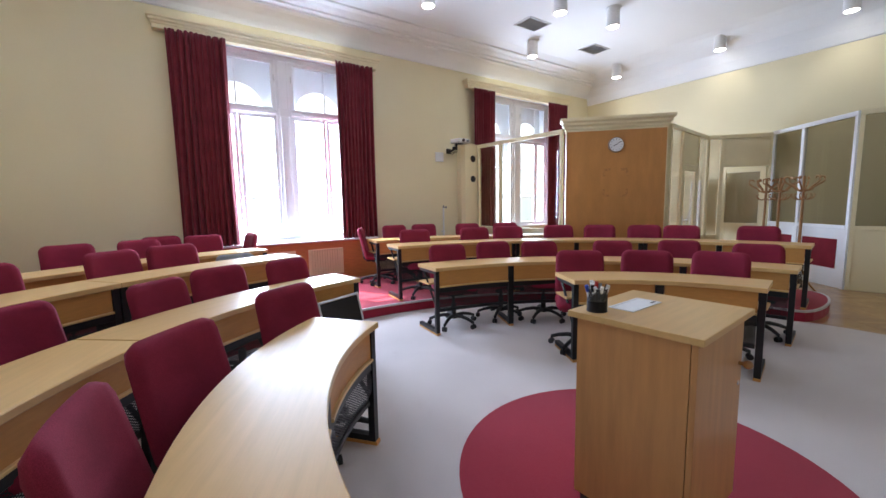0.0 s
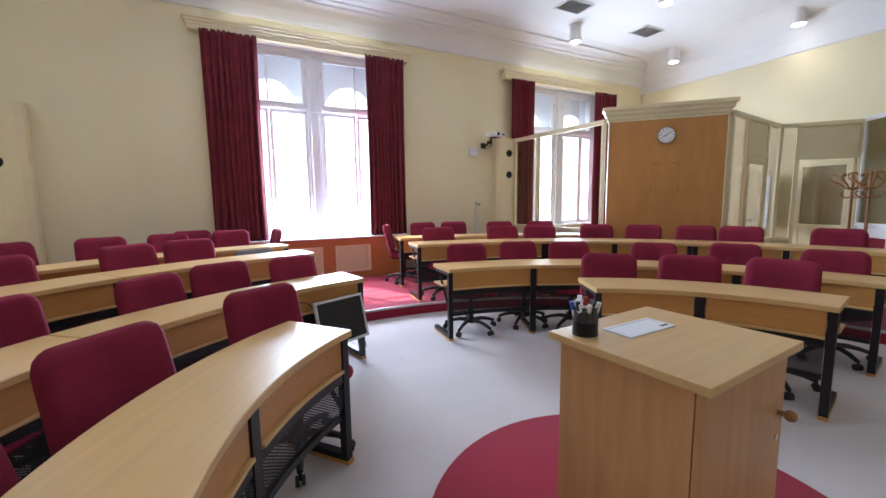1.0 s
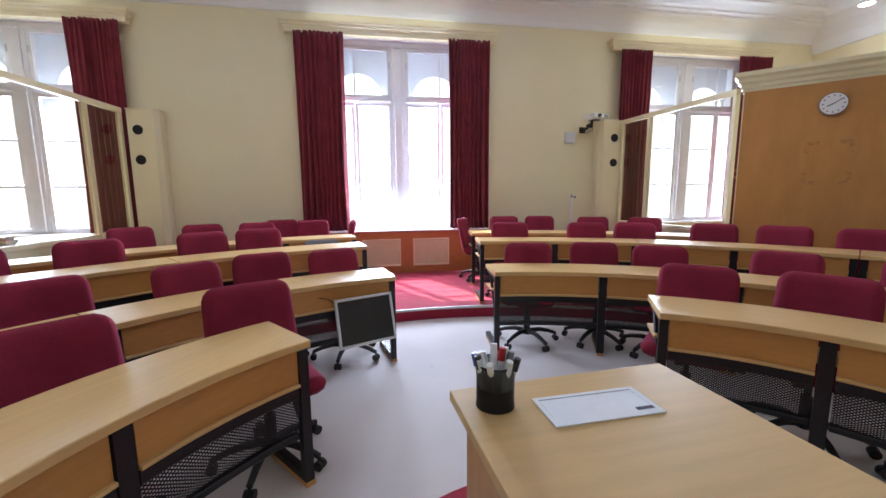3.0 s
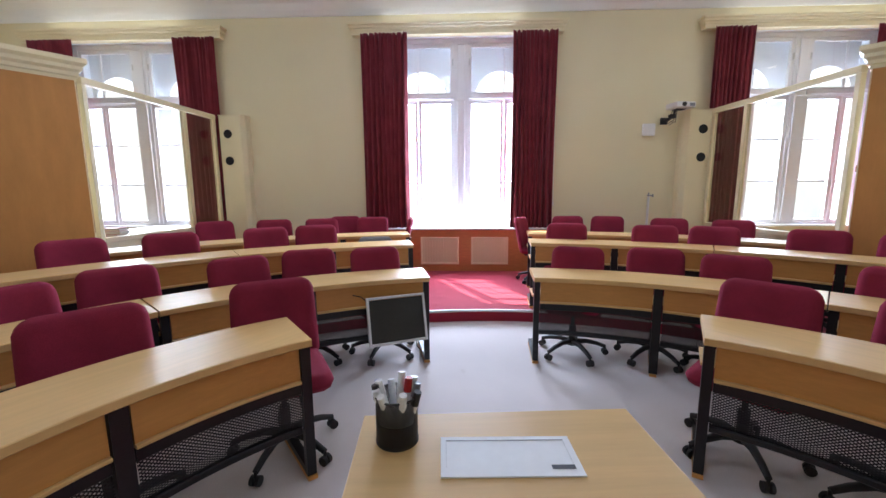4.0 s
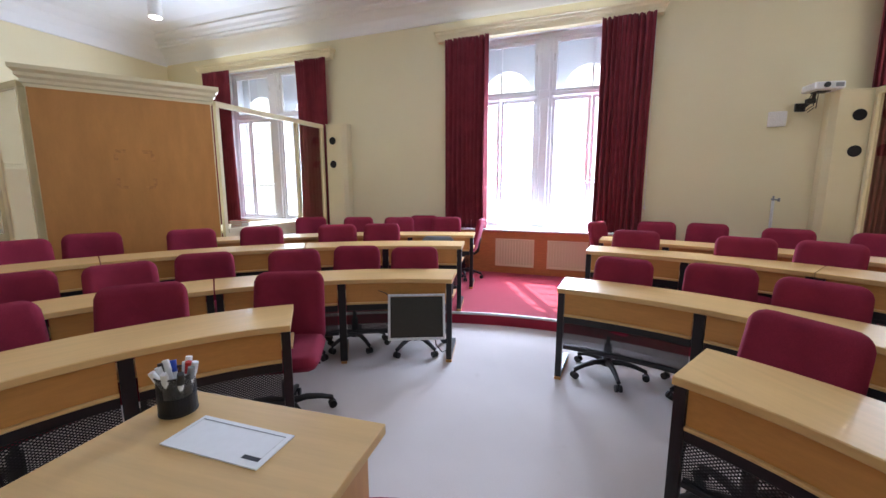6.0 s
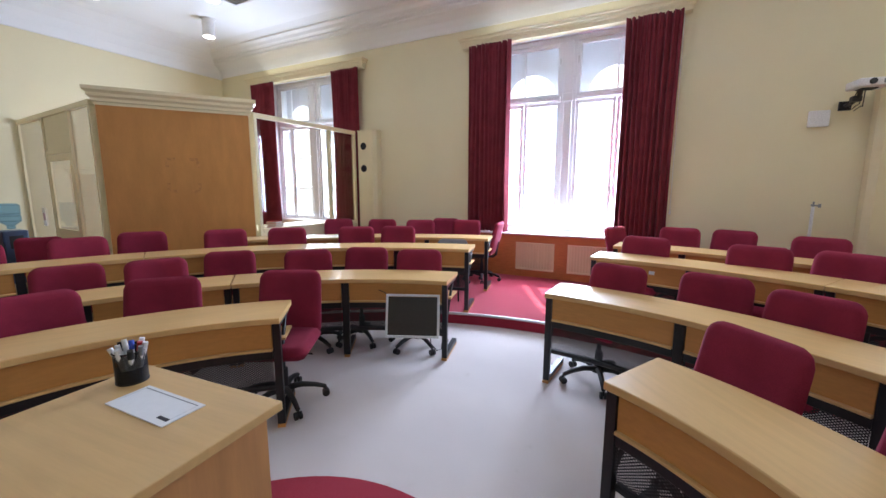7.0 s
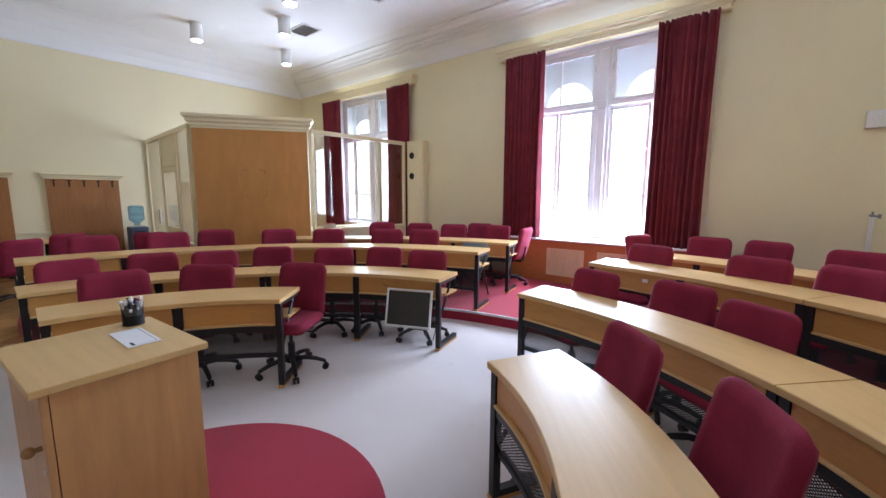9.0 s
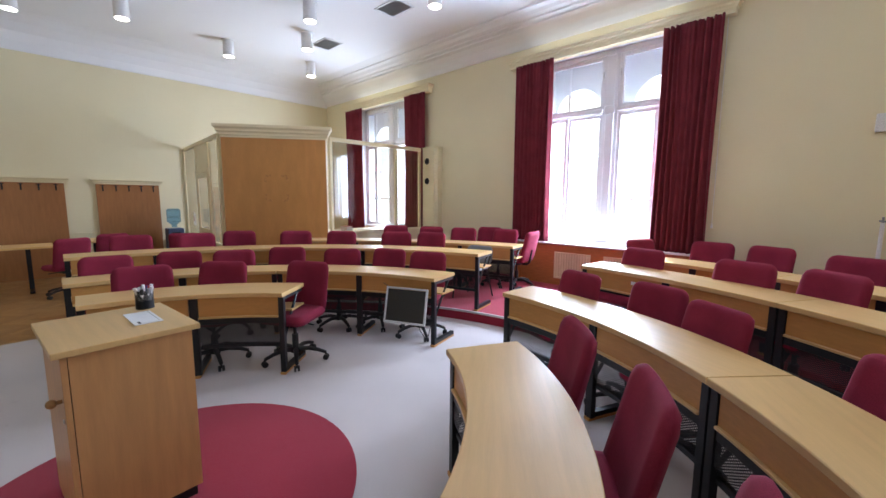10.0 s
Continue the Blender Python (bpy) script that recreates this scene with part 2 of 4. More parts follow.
def arc_bar(bm, r, half, r0, r1, z0, z1, start=None, end=None, steps=14, chamfer=0.0):
    """A bar bent along the arc of radius r, whose middle of bend lies at (0, -r); r0, r1 count from r."""
    start, end = -half if start is None else start, half if end is None else end
    c = chamfer
    prof = [(r0 + c, z0), (r1 - c, z0), (r1, z0 + c), (r1, z1 - c), (r1 - c, z1), (r0 + c, z1), (r0, z1 - c), (r0, z0 + c)] if c else [(r0, z0), (r1, z0), (r1, z1), (r0, z1)]

    def at(a):
        return lambda u, v: ((r + u) * math.sin(a), (r + u) * math.cos(a) - r, v)
    return sweep(bm, prof, [at(radians(start + (end - start) * i / steps)) for i in range(steps + 1)])


def flat(bm, pts, z0, z1):
    """A slab with the outline pts."""
    low, high = [bm.verts.new((x, y, z0)) for x, y in pts], [bm.verts.new((x, y, z1)) for x, y in pts]
    bm.faces.new(low[::-1])
    bm.faces.new(high)
    for i in range(len(pts)):
        j = (i + 1) % len(pts)
        bm.faces.new((low[i], low[j], high[j], high[i]))
    return bm


def structure(name, bm, material, label="", category=""):
    return tagged(part(name, bm, material), label, category, kind="structure")


# ---- floor, platform ----
def arc_points(r, a0, a1, n):
    return [polar(r, a0 + (a1 - a0) * i / n) for i in range(n + 1)]


ground = structure("floor", boxed(XL - 0.3, YB - 0.3, -0.25, XR + 0.3, YW + 0.3, -0.012), plain("screed", (0.3, 0.28, 0.25), 0.9), "concrete screed under the floor coverings", "floor")
structure("carpet_beige", flat(bmesh.new(), [polar(R_STEP + 0.06, 360 * i / 96) for i in range(96)][::-1], -0.011, 0.0), BEIGE, "pale beige round carpet with faint footmarks", "carpet")
disc = [(2.32 + 0.945 * math.cos(2 * math.pi * i / 72), 1.09 + 0.945 * math.sin(2 * math.pi * i / 72)) for i in range(72)]
structure("carpet_red_disc", flat(bmesh.new(), disc, 0.0, 0.005), RED, "round crimson carpet inlay under the lectern", "carpet")

END, END_L = 83.4, 79.0
cap_r = [polar(4.545 + 0.705 * math.cos(b), END + 3.8 * math.sin(b) ** 0.7) for b in (math.pi * k / 10 for k in range(1, 10))][::-1]
cap_l = [polar(4.545 + 0.705 * math.cos(b), -END_L - 5.0 * math.sin(b)) for b in (math.pi * k / 10 for k in range(1, 10))]
outline = arc_points(R_STEP, -END_L, END, 80) + cap_r + arc_points(5.25, END, 66, 8) + [(7.06, 3.38), (6.05, 4.58), (5.88, YW), (-1.86, YW), (-1.95, 4.54), (-2.90, 3.08)] + arc_points(5.25, -66, -END_L, 8) + cap_l
structure("platform", flat(bmesh.new(), outline[::-1], 0.001, PLAT), RED, "low curved platform covered in crimson carpet", "platform")
rim = [Vector((*p, 0)) for p in arc_points(R_STEP, -END_L, END, 90) + cap_r]


def rim_place(i):
    """Cross-section of the nosing at one point of the platform's rim, u pointing into the platform."""
    d = (rim[min(i + 1, len(rim) - 1)] - rim[max(i - 1, 0)]).normalized()
    inward = Vector((-d.y, d.x, 0))
    return lambda u, v: rim[i] + inward * u + Vector((0, 0, v))


bm = sweep(bmesh.new(), [(-0.005, PLAT - 0.022), (0.018, PLAT - 0.004), (0.018, PLAT + 0.003), (-0.005, PLAT + 0.003)], [rim_place(i) for i in range(len(rim))])
structure("trim_step_edge", bm, NOSING, "thin grey metal nosing along the platform step", "trim")

# ---- ceiling with cove ----
bm = boxed(XL - 0.3, YB - 0.3, CEIL, XR + 0.3, YW + 0.3, CEIL + 0.25)
structure("ceiling", bm, CEILING, "high white plastered ceiling", "ceiling")
cove = [(0.0, COVE - 0.03), (0.02, COVE - 0.02), (0.06, COVE + 0.12), (0.15, COVE + 0.26), (0.30, COVE + 0.37), (0.50, COVE + 0.45), (0.66, CEIL)]
stepped = [(0.0, COVE), (0.02, COVE + 0.01), (0.05, COVE + 0.08), (0.11, COVE + 0.16), (0.20, COVE + 0.225), (0.27, COVE + 0.25), (0.27, COVE + 0.28), (0.33, COVE + 0.30),
           (0.33, COVE + 0.33), (0.40, COVE + 0.35), (0.44, COVE + 0.39), (0.52, COVE + 0.41), (0.52, COVE + 0.44), (0.60, COVE + 0.455), (0.72, CEIL)]
for name, prof, way in (("trim_cove_window_side", stepped, lambda s, u, v: (XL + s * (XR - XL), YW - u, v)), ("trim_cove_left", cove, lambda s, u, v: (XL + u, YB + s * (YW - YB), v)),
                        ("trim_cove_right", cove, lambda s, u, v: (XR - u, YB + s * (YW - YB), v - 0.14 * (CEIL - v) / (CEIL - COVE))), ("trim_cove_back", cove, lambda s, u, v: (XL + s * (XR - XL), YB + u, v))):
    bm = sweep(bmesh.new(), prof, [lambda u, v, s=s, w=way: w(s, u, v) for s in (0, 1)], closed=False)
    ob = structure(name, bm, CEILING, "white plaster cove along the ceiling edge", "cornice")

# ---- walls ----
structure("wall_left", boxed(XL - 0.3, YB, -0.01, XL, YW, CEIL), WALL, "cream painted plaster wall", "wall")
structure("wall_right", boxed(XR, YB, -0.01, XR + 0.3, YW, CEIL), WALL, "cream painted plaster wall", "wall")
structure("wall_back", boxed(XL - 0.3, YB - 0.3, -0.01, XR + 0.3, YB, CEIL), WALL, "cream painted plaster wall", "wall")
SILL, HEAD, HALF, FRAME_Y, OUT = 0.84, 3.86, 1.14, 7.13, 7.56
bm = bmesh.new()
edges = [XL - 0.3] + [wx + SHIFT + s * HALF for wx in WINDOWS for s in (-1, 1)] + [XR + 0.3]
for a, b in zip(edges[::2], edges[1::2]):
    block(bm, a, YW, -0.01, b, OUT, CEIL)
for wx in WINDOWS:
    block(bm, wx + SHIFT - HALF, YW, -0.01, wx + SHIFT + HALF, OUT, SILL)
    block(bm, wx + SHIFT - HALF, YW, HEAD, wx + SHIFT + HALF, OUT, CEIL)
structure("wall_window_side", bm, WALL, "cream painted plaster wall with three tall windows", "wall")


def in_xz(bm, y):
    """Turns a slab drawn in x, y so that it stands in x, z with its front at y."""
    bmesh.ops.transform(bm, matrix=Matrix.Translation((0, y, 0)) @ Matrix.Rotation(radians(90), 4, "X"), verts=bm.verts)
    return bm


def window(wx, number):
    w = thing("window_%d" % number, pose(wx, FRAME_Y, SILL), "tall white double window with arched outer lights", "window", "windows", "structure")
    H = HEAD - SILL
    trans = 2.93 - SILL
    # white linings of the opening
    bm = bmesh.new()
    block(bm, -HALF, YW - FRAME_Y + 0.004, 0.0, -HALF + 0.012, 0.43, H)
    block(bm, HALF - 0.012, YW - FRAME_Y + 0.004, 0.0, HALF, 0.43, H)
    block(bm, -HALF + 0.012, YW - FRAME_Y + 0.004, H - 0.012, HALF - 0.012, 0.43, H)
    part("window_lining", bm, WHITE, w)
    # fixed frame: posts, mullion with mouldings, transom
    bm = bmesh.new()
    block(bm, -HALF + 0.013, 0, 0, -HALF + 0.09, 0.09, H - 0.013, bevel=0.006)
    block(bm, HALF - 0.09, 0, 0, HALF - 0.013, 0.09, H - 0.013, bevel=0.006)
    block(bm, -HALF + 0.09, 0.0, H - 0.09, HALF - 0.09, 0.09, H - 0.013, bevel=0.006)
    block(bm, -HALF + 0.09, 0.0, 0, HALF - 0.09, 0.09, 0.05, bevel=0.006)
    part("window_frame", bm, WHITE, w)
    bm = bmesh.new()
    block(bm, -0.115, -0.01, 0.05, 0.115, 0.10, H - 0.09, bevel=0.006)
    block(bm, -0.065, -0.035, 0.05, 0.065, -0.011, H - 0.1, bevel=0.01)
    block(bm, -0.08, -0.05, trans - 0.05, 0.08, -0.036, trans + 0.08, bevel=0.012)
    block(bm, -0.055, -0.07, H - 0.12, 0.055, -0.036, H - 0.095, bevel=0.004)
    part("mullion", bm, WHITE, w)
    for s in (-1, 1):
        x0, x1 = (-HALF + 0.09, -0.115) if s < 0 else (0.115, HALF - 0.09)
        bm = bmesh.new()
        block(bm, x0, -0.005, trans - 0.035, x1, 0.095, trans + 0.035, bevel=0.006)
        block(bm, x0, -0.035, trans - 0.02, x1, -0.006, trans + 0.045, bevel=0.01)
        part("transom", bm, WHITE, w)
        mid = -0.70 if s < 0 else 0.70
        for a, b in sorted(((x0, mid - 0.004), (mid + 0.004, x1))):
            leaf = part("casement", frame_mesh(a, b, 0.052, trans - 0.037, 0.055, 0.008, 0.06), WHITE, w)
            hh = (trans - 0.09) / 3
            for k in (1, 2):
                part("glazing_bar", boxed(a + 0.055, 0.025, 0.052 + 0.0 + k * hh - 0.014, b - 0.055, 0.045, 0.052 + k * hh + 0.014), WHITE, leaf)
            glass_ob = part("pane", boxed(a + 0.05, 0.031, 0.10, b - 0.05, 0.035, trans - 0.085), PANE, leaf)
            glass_ob.visible_shadow = False
        part("handle", boxed(mid - 0.010, -0.02, 0.62, mid + 0.010, 0.007, 0.74, bevel=0.004), SILVER, w)
        leaf = part("fanlight", frame_mesh(x0, x1, trans + 0.037, H - 0.092, 0.055, 0.008, 0.06), WHITE, w)
        part("glazing_bar", boxed(mid - 0.012, 0.02, trans + 0.09, mid + 0.012, 0.045, H - 0.148), WHITE, leaf)
        glass_ob = part("pane", boxed(x0 + 0.05, 0.031, trans + 0.09, x1 - 0.05, 0.035, H - 0.14), PANE, leaf)
        glass_ob.visible_shadow = False
        part("hinge", boxed(s * 0.135 - 0.010, -0.012, H - 0.42, s * 0.135 + 0.010, 0.007, H - 0.32, bevel=0.003), SILVER, w)
        # outer leaf with its round arch
        c = s * 0.655
        rad, spring, top = 0.40, 3.02 - SILL, H
        xa, xb = (-HALF + 0.014, 0.0) if s < 0 else (0.0, HALF - 0.014)
        arc = [(c + rad * math.cos(b), spring + rad * math.sin(b)) for b in (math.pi * k / 20 for k in range(21))]
        pts = [(xa, 0), (xa, top), (xb, top), (xb, 0), (c + rad, 0)] + arc + [(c - rad, 0)]
        bm = flat(bmesh.new(), pts[::-1], -0.14, 0.0)
        part("outer_arch", in_xz(bm, 0.28), WHITE, w)
        bm = bmesh.new()
        for k in (1, 2):
            block(bm, c - rad, 0.34, 0.06 + k * 0.69 - 0.016, c + rad, 0.365, 0.06 + k * 0.69 + 0.016)
        block(bm, c - rad, 0.33, trans - 0.03, c + rad, 0.375, trans + 0.03)
        part("outer_glazing_bars", bm, WHITE, w)
    part("window_sill", boxed(-HALF + 0.013, -0.155, -0.004, HALF - 0.013, 0.41, 0.022), WHITE, w)
    return w


def frame_mesh(x0, x1, z0, z1, t, y0, y1):
    bm = bmesh.new()
    block(bm, x0, y0, z0, x0 + t, y1, z1, bevel=0.004)
    block(bm, x1 - t, y0, z0, x1, y1, z1, bevel=0.004)
    block(bm, x0 + t, y0, z0, x1 - t, y1, z0 + t, bevel=0.004)
    block(bm, x0 + t, y0, z1 - t, x1 - t, y1, z1, bevel=0.004)
    return bm


for i, wx in enumerate(WINDOWS):
    window(wx + SHIFT, i + 1)


def moulded(length, depth, profile, m):
    """A cornice with mitred returns: profile (out, up), straight along x, centred, with its back at y = 0."""
    def ring(u, v):
        return [(-length / 2 - u, 0, v), (-length / 2 - u, -depth - u, v), (length / 2 + u, -depth - u, v), (length / 2 + u, 0, v)]
    bm = bmesh.new()
    rings = [[bm.verts.new(m @ Vector(p)) for p in ring(u, v)] for u, v in profile]
    for a, b in zip(rings, rings[1:]):
        for i in range(4):
            bm.faces.new((a[i], a[(i + 1) % 4], b[(i + 1) % 4], b[i]))
    bm.faces.new(rings[0])
    bm.faces.new(rings[-1])
    return bm


PELMET = [(0, 0), (0, 0.055), (0.012, 0.062), (0.012, 0.085), (0.035, 0.10), (0.035, 0.125), (0.055, 0.14), (0.055, 0.17), (0.03, 0.172)]
for wx in WINDOWS:
    box = part("curtain_pelmet", moulded(3.25, 0.12, PELMET, Matrix()), CREAM)
    box.location = (wx + 0.07, YW, 3.815)
    tagged(box, "long cream moulded wooden pelmet above a window", "pelmet", "curtain pelmets")


for wx in WINDOWS:
    up = new("pelmet_uplight", bpy.data.lights.new("pelmet_uplight", "AREA"))
    up.data.shape, up.data.size, up.data.size_y = "RECTANGLE", 2.2, 0.05
    up.data.energy, up.data.color = 0.35, (1.0, 0.97, 0.86)
    up.matrix_world = look((wx, YW - 0.08, 3.99), (wx, YW - 0.02, 5.0))


def curtain(x0, x1, y, z0, z1, seed):
    """Hanging pleated cloth, narrower at the gathered top band, with folds that wander."""
    w = x1 - x0
    folds = 9
    bm = bmesh.new()
    cols, rows = 110, 26
    grid = []
    for j in range(rows + 1):
        f = j / rows
        z = z1 + (z0 - z1) * f
        line = []
        for i in range(cols + 1):
            s = i / cols
            wav = math.sin(2 * math.pi * (s * folds + 0.30 * math.sin(6 * s + seed) + 0.10 * math.sin(4 * f + 9 * s + seed)))
            fine = math.sin(2 * math.pi * s * folds * 2.6 + seed) * (1 - f) ** 4
            amp = (0.030 + 0.018 * f) * (0.72 + 0.28 * math.sin(9.5 * s + 1.7 * seed))
            pinch = 0.03 * math.sin(math.pi * f) * (s - 0.5)
            line.append(bm.verts.new((x0 + w * s - w * pinch + 0.008 * wav, y + amp * wav + 0.012 * fine + 0.01 * math.sin(11 * s + 3 * f), z)))
        grid.append(line)
    for a, b in zip(grid, grid[1:]):
        for i in range(cols):
            bm.faces.new((a[i], a[i + 1], b[i + 1], b[i]))
    ob = part("curtain", bm, CURTAIN)
    smooth(ob, 80)
    mod = ob.modifiers.new("thickness", "SOLIDIFY")
    mod.thickness = 0.004
    return tagged(ob, "heavy dark red pleated curtain, drawn open beside a window", "curtain", "curtains")


for k, wx in enumerate(WINDOWS):
    curtain(wx - 1.42, wx - (0.70 if k != 2 else 0.83), YW - 0.14, 0.40 if k != 1 else 0.84, 3.83, 2 * k + 1)
    curtain(wx + 0.93, wx + 1.60, YW - 0.14, 0.40 if k != 1 else 0.84, 3.83, 2 * k + 2)

# pull cord beside the middle window
cord = thing("hanging_pull", pose(3.60, YW - 0.03, 1.19), "thin white curtain pull cord with a small knob", "pull cord")
part("cord", rodded((0, 0, 0.05), (-0.02, 0.0, 2.62), 0.004, None, 6), WHITEPL, cord)
smooth(part("knob", rodded((0, 0, 0), (0, 0, 0.06), 0.016, 0.008, 12), WHITEPL, cord))

# wooden radiator casing under the middle window
casing = thing("radiator_casing", pose(AX, 6.76, PLAT), "reddish wooden radiator casing with two cream slatted grilles", "radiator cover")
ZT = 0.84 - PLAT
GR = ((-0.52, 0.10), (0.30, 0.90))
xs = [-1.30, GR[0][0], GR[0][1], GR[1][0], GR[1][1], 1.55]
for a, b in ((xs[0], xs[1]), (xs[2], xs[3]), (xs[4], xs[5])):
    part("casing_stile", boxed(a, 0, 0, b, 0.185, ZT - 0.03), CASING, casing)
for a, b in GR:
    part("casing_rail", boxed(a, 0, 0, b, 0.185, 0.11), CASING, casing)
    part("casing_rail", boxed(a, 0, 0.56, b, 0.185, ZT - 0.03), CASING, casing)
part("casing_sill", boxed(-1.32, -0.03, ZT - 0.029, 1.57, 0.185, ZT - 0.002, bevel=0.006), WHITE, casing, "white painted sill board")
for a, b in GR:
    g = part("grille", frame_mesh(a, b, 0.112, 0.558, 0.025, -0.006, 0.03), CREAM, casing)
    part("grille_back", boxed(a, 0.05, 0.112, b, 0.06, 0.558), CREAM, g)
    n = 13
    slat = boxed(-0.0155, 0.004, 0.137, 0.0155, 0.022, 0.533)
    first = None
    for i in range(n):
        x = a + 0.04 + (b - a - 0.08) * i / (n - 1)
        if first is None:
            first = part("slat", slat, CREAM, g)
            first.location.x = x
        else:
            o = first.copy()
            scene.collection.objects.link(o)
            o.location.x = x


# ---- partitions round the two corner booths ----
def screen(name, p, q, top, sill, splits, label, glassmat=None, doors=(), depth=0.06, body=None, ajar=0):
    """A glazed partition from p to q: posts, and in each bay rails, a pane and a lower panel, or a header over a glazed door."""
    body = body or CREAM
    p, q = Vector((*p, 0)), Vector((*q, 0))
    d = q - p
    L = d.length
    root = thing(name, Matrix.Translation(p) @ Matrix.Rotation(math.atan2(d.y, d.x), 4, "Z"), label, "partition", "", "structure")
    h = depth / 2
    part("top_rail", boxed(0, -h - 0.004, top - 0.07, L, h + 0.004, top, bevel=0.006), body, root)
    cuts = [0] + [s * L for s in splits] + [L]
    for i, x in enumerate(cuts):
        a, b = (0, 0.05) if i == 0 else (L - 0.05, L) if i == len(cuts) - 1 else (x - 0.03, x + 0.03)
        part("post", boxed(a, -h, 0.002, b, h, top - 0.072, bevel=0.004), body, root)
    for i, (a, b) in enumerate(zip(cuts, cuts[1:])):
        a, b = a + (0.051 if i == 0 else 0.031), b - (0.051 if i == len(cuts) - 2 else 0.031)
        if i in doors:
            part("header_panel", boxed(a, -0.012, 2.09, b, 0.012, top - 0.071), body, root)
            part("header_rail", boxed(a, -h, 2.03, b, h, 2.089, bevel=0.004), body, root)
            continue
        part("sill_rail", boxed(a, -h - 0.006, sill - 0.06, b, h + 0.006, sill, bevel=0.006), body, root)
        part("lower_panel", boxed(a, -0.012, 0.005, b, 0.012, sill - 0.061), body, root)
        g = part("pane", boxed(a - 0.002, -0.003, sill - 0.002, b + 0.002, 0.003, top - 0.068), glassmat or BOOTHGLASS, root)
        g.visible_shadow = False
    return root


TOP = 2.64
screen("glass_partition_left", (-1.82, 6.74), (-1.92, 4.58), TOP, 0.93, (0.31,), "cream framed glass booth partition in front of a window")
screen("glass_partition_right", (5.93, 6.74), (6.05, 4.62), TOP, 0.93, (0.31,), "cream framed glass booth partition in front of a window")


def pier(name, p, q, label):
    """A veneered board wall between two glass partitions, with a moulded cream top."""
    p, q = Vector((*p, 0)), Vector((*q, 0))
    d = q - p
    m = Matrix.Translation((p + q) / 2) @ Matrix.Rotation(math.atan2(d.y, d.x), 4, "Z")
    root = thing(name, m, label, "wall panel", "veneered piers")
    L = d.length
    part("board", boxed(-L / 2 - 0.028, -0.05, 0.002, L / 2 + 0.028, 0.09, 2.57), ORANGE, root, "honey coloured veneer with faint old marks")
    part("edge_strip", boxed(-L / 2 - 0.04, -0.045, 0.002, -L / 2 - 0.029, 0.085, 2.57, bevel=0.004), CREAM, root)
    part("edge_strip", boxed(L / 2 + 0.029, -0.045, 0.002, L / 2 + 0.04, 0.085, 2.57, bevel=0.004), CREAM, root)
    prof = [(0, 2.571), (0.0, 2.605), (0.02, 2.615), (0.02, 2.65), (0.05, 2.675), (0.05, 2.71), (0.085, 2.74), (0.085, 2.785), (0.06, 2.787)]
    bm = moulded(L + 0.10, 0.14, prof, Matrix.Translation((0, 0.10, 0)))
    part("cornice", bm, CREAM, root, "cream stepped cornice")
    return root


pier_r = pier("veneer_pier", (6.08, 4.53), (7.11, 3.46), "tall honey veneer pier with cream cornice and a clock")
pier_l = pier("veneer_pier", (-2.90, 3.14), (-1.92, 4.48), "tall honey veneer pier with cream cornice")
# faded traces of removed fittings on the veneer
STAIN = plain("darkened_veneer", (0.455, 0.205, 0.062), 0.42, 0, 30, 0.2)
for root in (pier_r, pier_l):
    for x, z, sx, sz in ((-0.17, 1.93, 1, -1), (0.19, 1.93, -1, -1), (-0.17, 1.50, 1, 1), (0.19, 1.50, -1, 1)):
        part("old_mark", boxed(x, -0.0514, z - 0.02, x + sx * 0.10, -0.0502, z + 0.02), STAIN, root)
        part("old_mark", boxed(x - 0.02, -0.0514, z + sz * 0.021, x + 0.02, -0.0502, z + sz * 0.11), STAIN, root)

clock = thing("wall_clock", pier_r.matrix_world @ pose(0.0, -0.052, 2.33), "round white wall clock with a brown rim", "clock")
part("rim", rodded((0, 0, 0), (0, -0.045, 0), 0.125, 0.120, 40), plain("clock_rim", (0.24, 0.14, 0.08), 0.35), clock)
part("dial", rodded((0, -0.0452, 0), (0, -0.047, 0), 0.110, None, 40), PAPER, clock)
for k in range(12):
    a = 2 * math.pi * k / 12
    part("hour_mark", boxed(-0.004, -0.0485, 0.078, 0.004, -0.0472, 0.094, m=Matrix.Rotation(a, 4, "Y")), INK, clock)
part("hour_hand", boxed(-0.005, -0.0498, -0.012, 0.005, -0.0486, 0.055, m=Matrix.Rotation(radians(245), 4, "Y")), INK, clock)
part("minute_hand", boxed(-0.0035, -0.0512, -0.015, 0.0035, -0.0500, 0.082, m=Matrix.Rotation(radians(55), 4, "Y")), INK, clock)


def speaker_column(name, m, label):
    root = thing(name, m, label, "speaker column", "speaker columns")
    pts = [(-0.20, 0.10), (-0.20, -0.10), (0.14, -0.10), (0.20, -0.04), (0.20, 0.10)]
    part("casing", flat(bmesh.new(), pts, 0.002, 2.50), CREAM, root)
    part("cap", flat(bmesh.new(), [(x * 1.04, y * 1.06 if y < 0 else y) for x, y in pts], 2.501, 2.516), CREAM, root)
    for z in (1.80, 2.22):
        d = part("loudspeaker", rodded((-0.07, -0.1002, z), (-0.07, -0.108, z), 0.068, 0.064, 28), SPEAKER, root, "round black speaker cloth")
    return root


speaker_column("speaker_column", pose(-1.545, YW - 0.10, PLAT), "slim cream boxed column with two round black loudspeakers")
speaker_column("speaker_column", pose(5.725, YW - 0.10, PLAT) @ Matrix.Diagonal((-1, 1, 1, 1)), "slim cream boxed column with two round black loudspeakers")

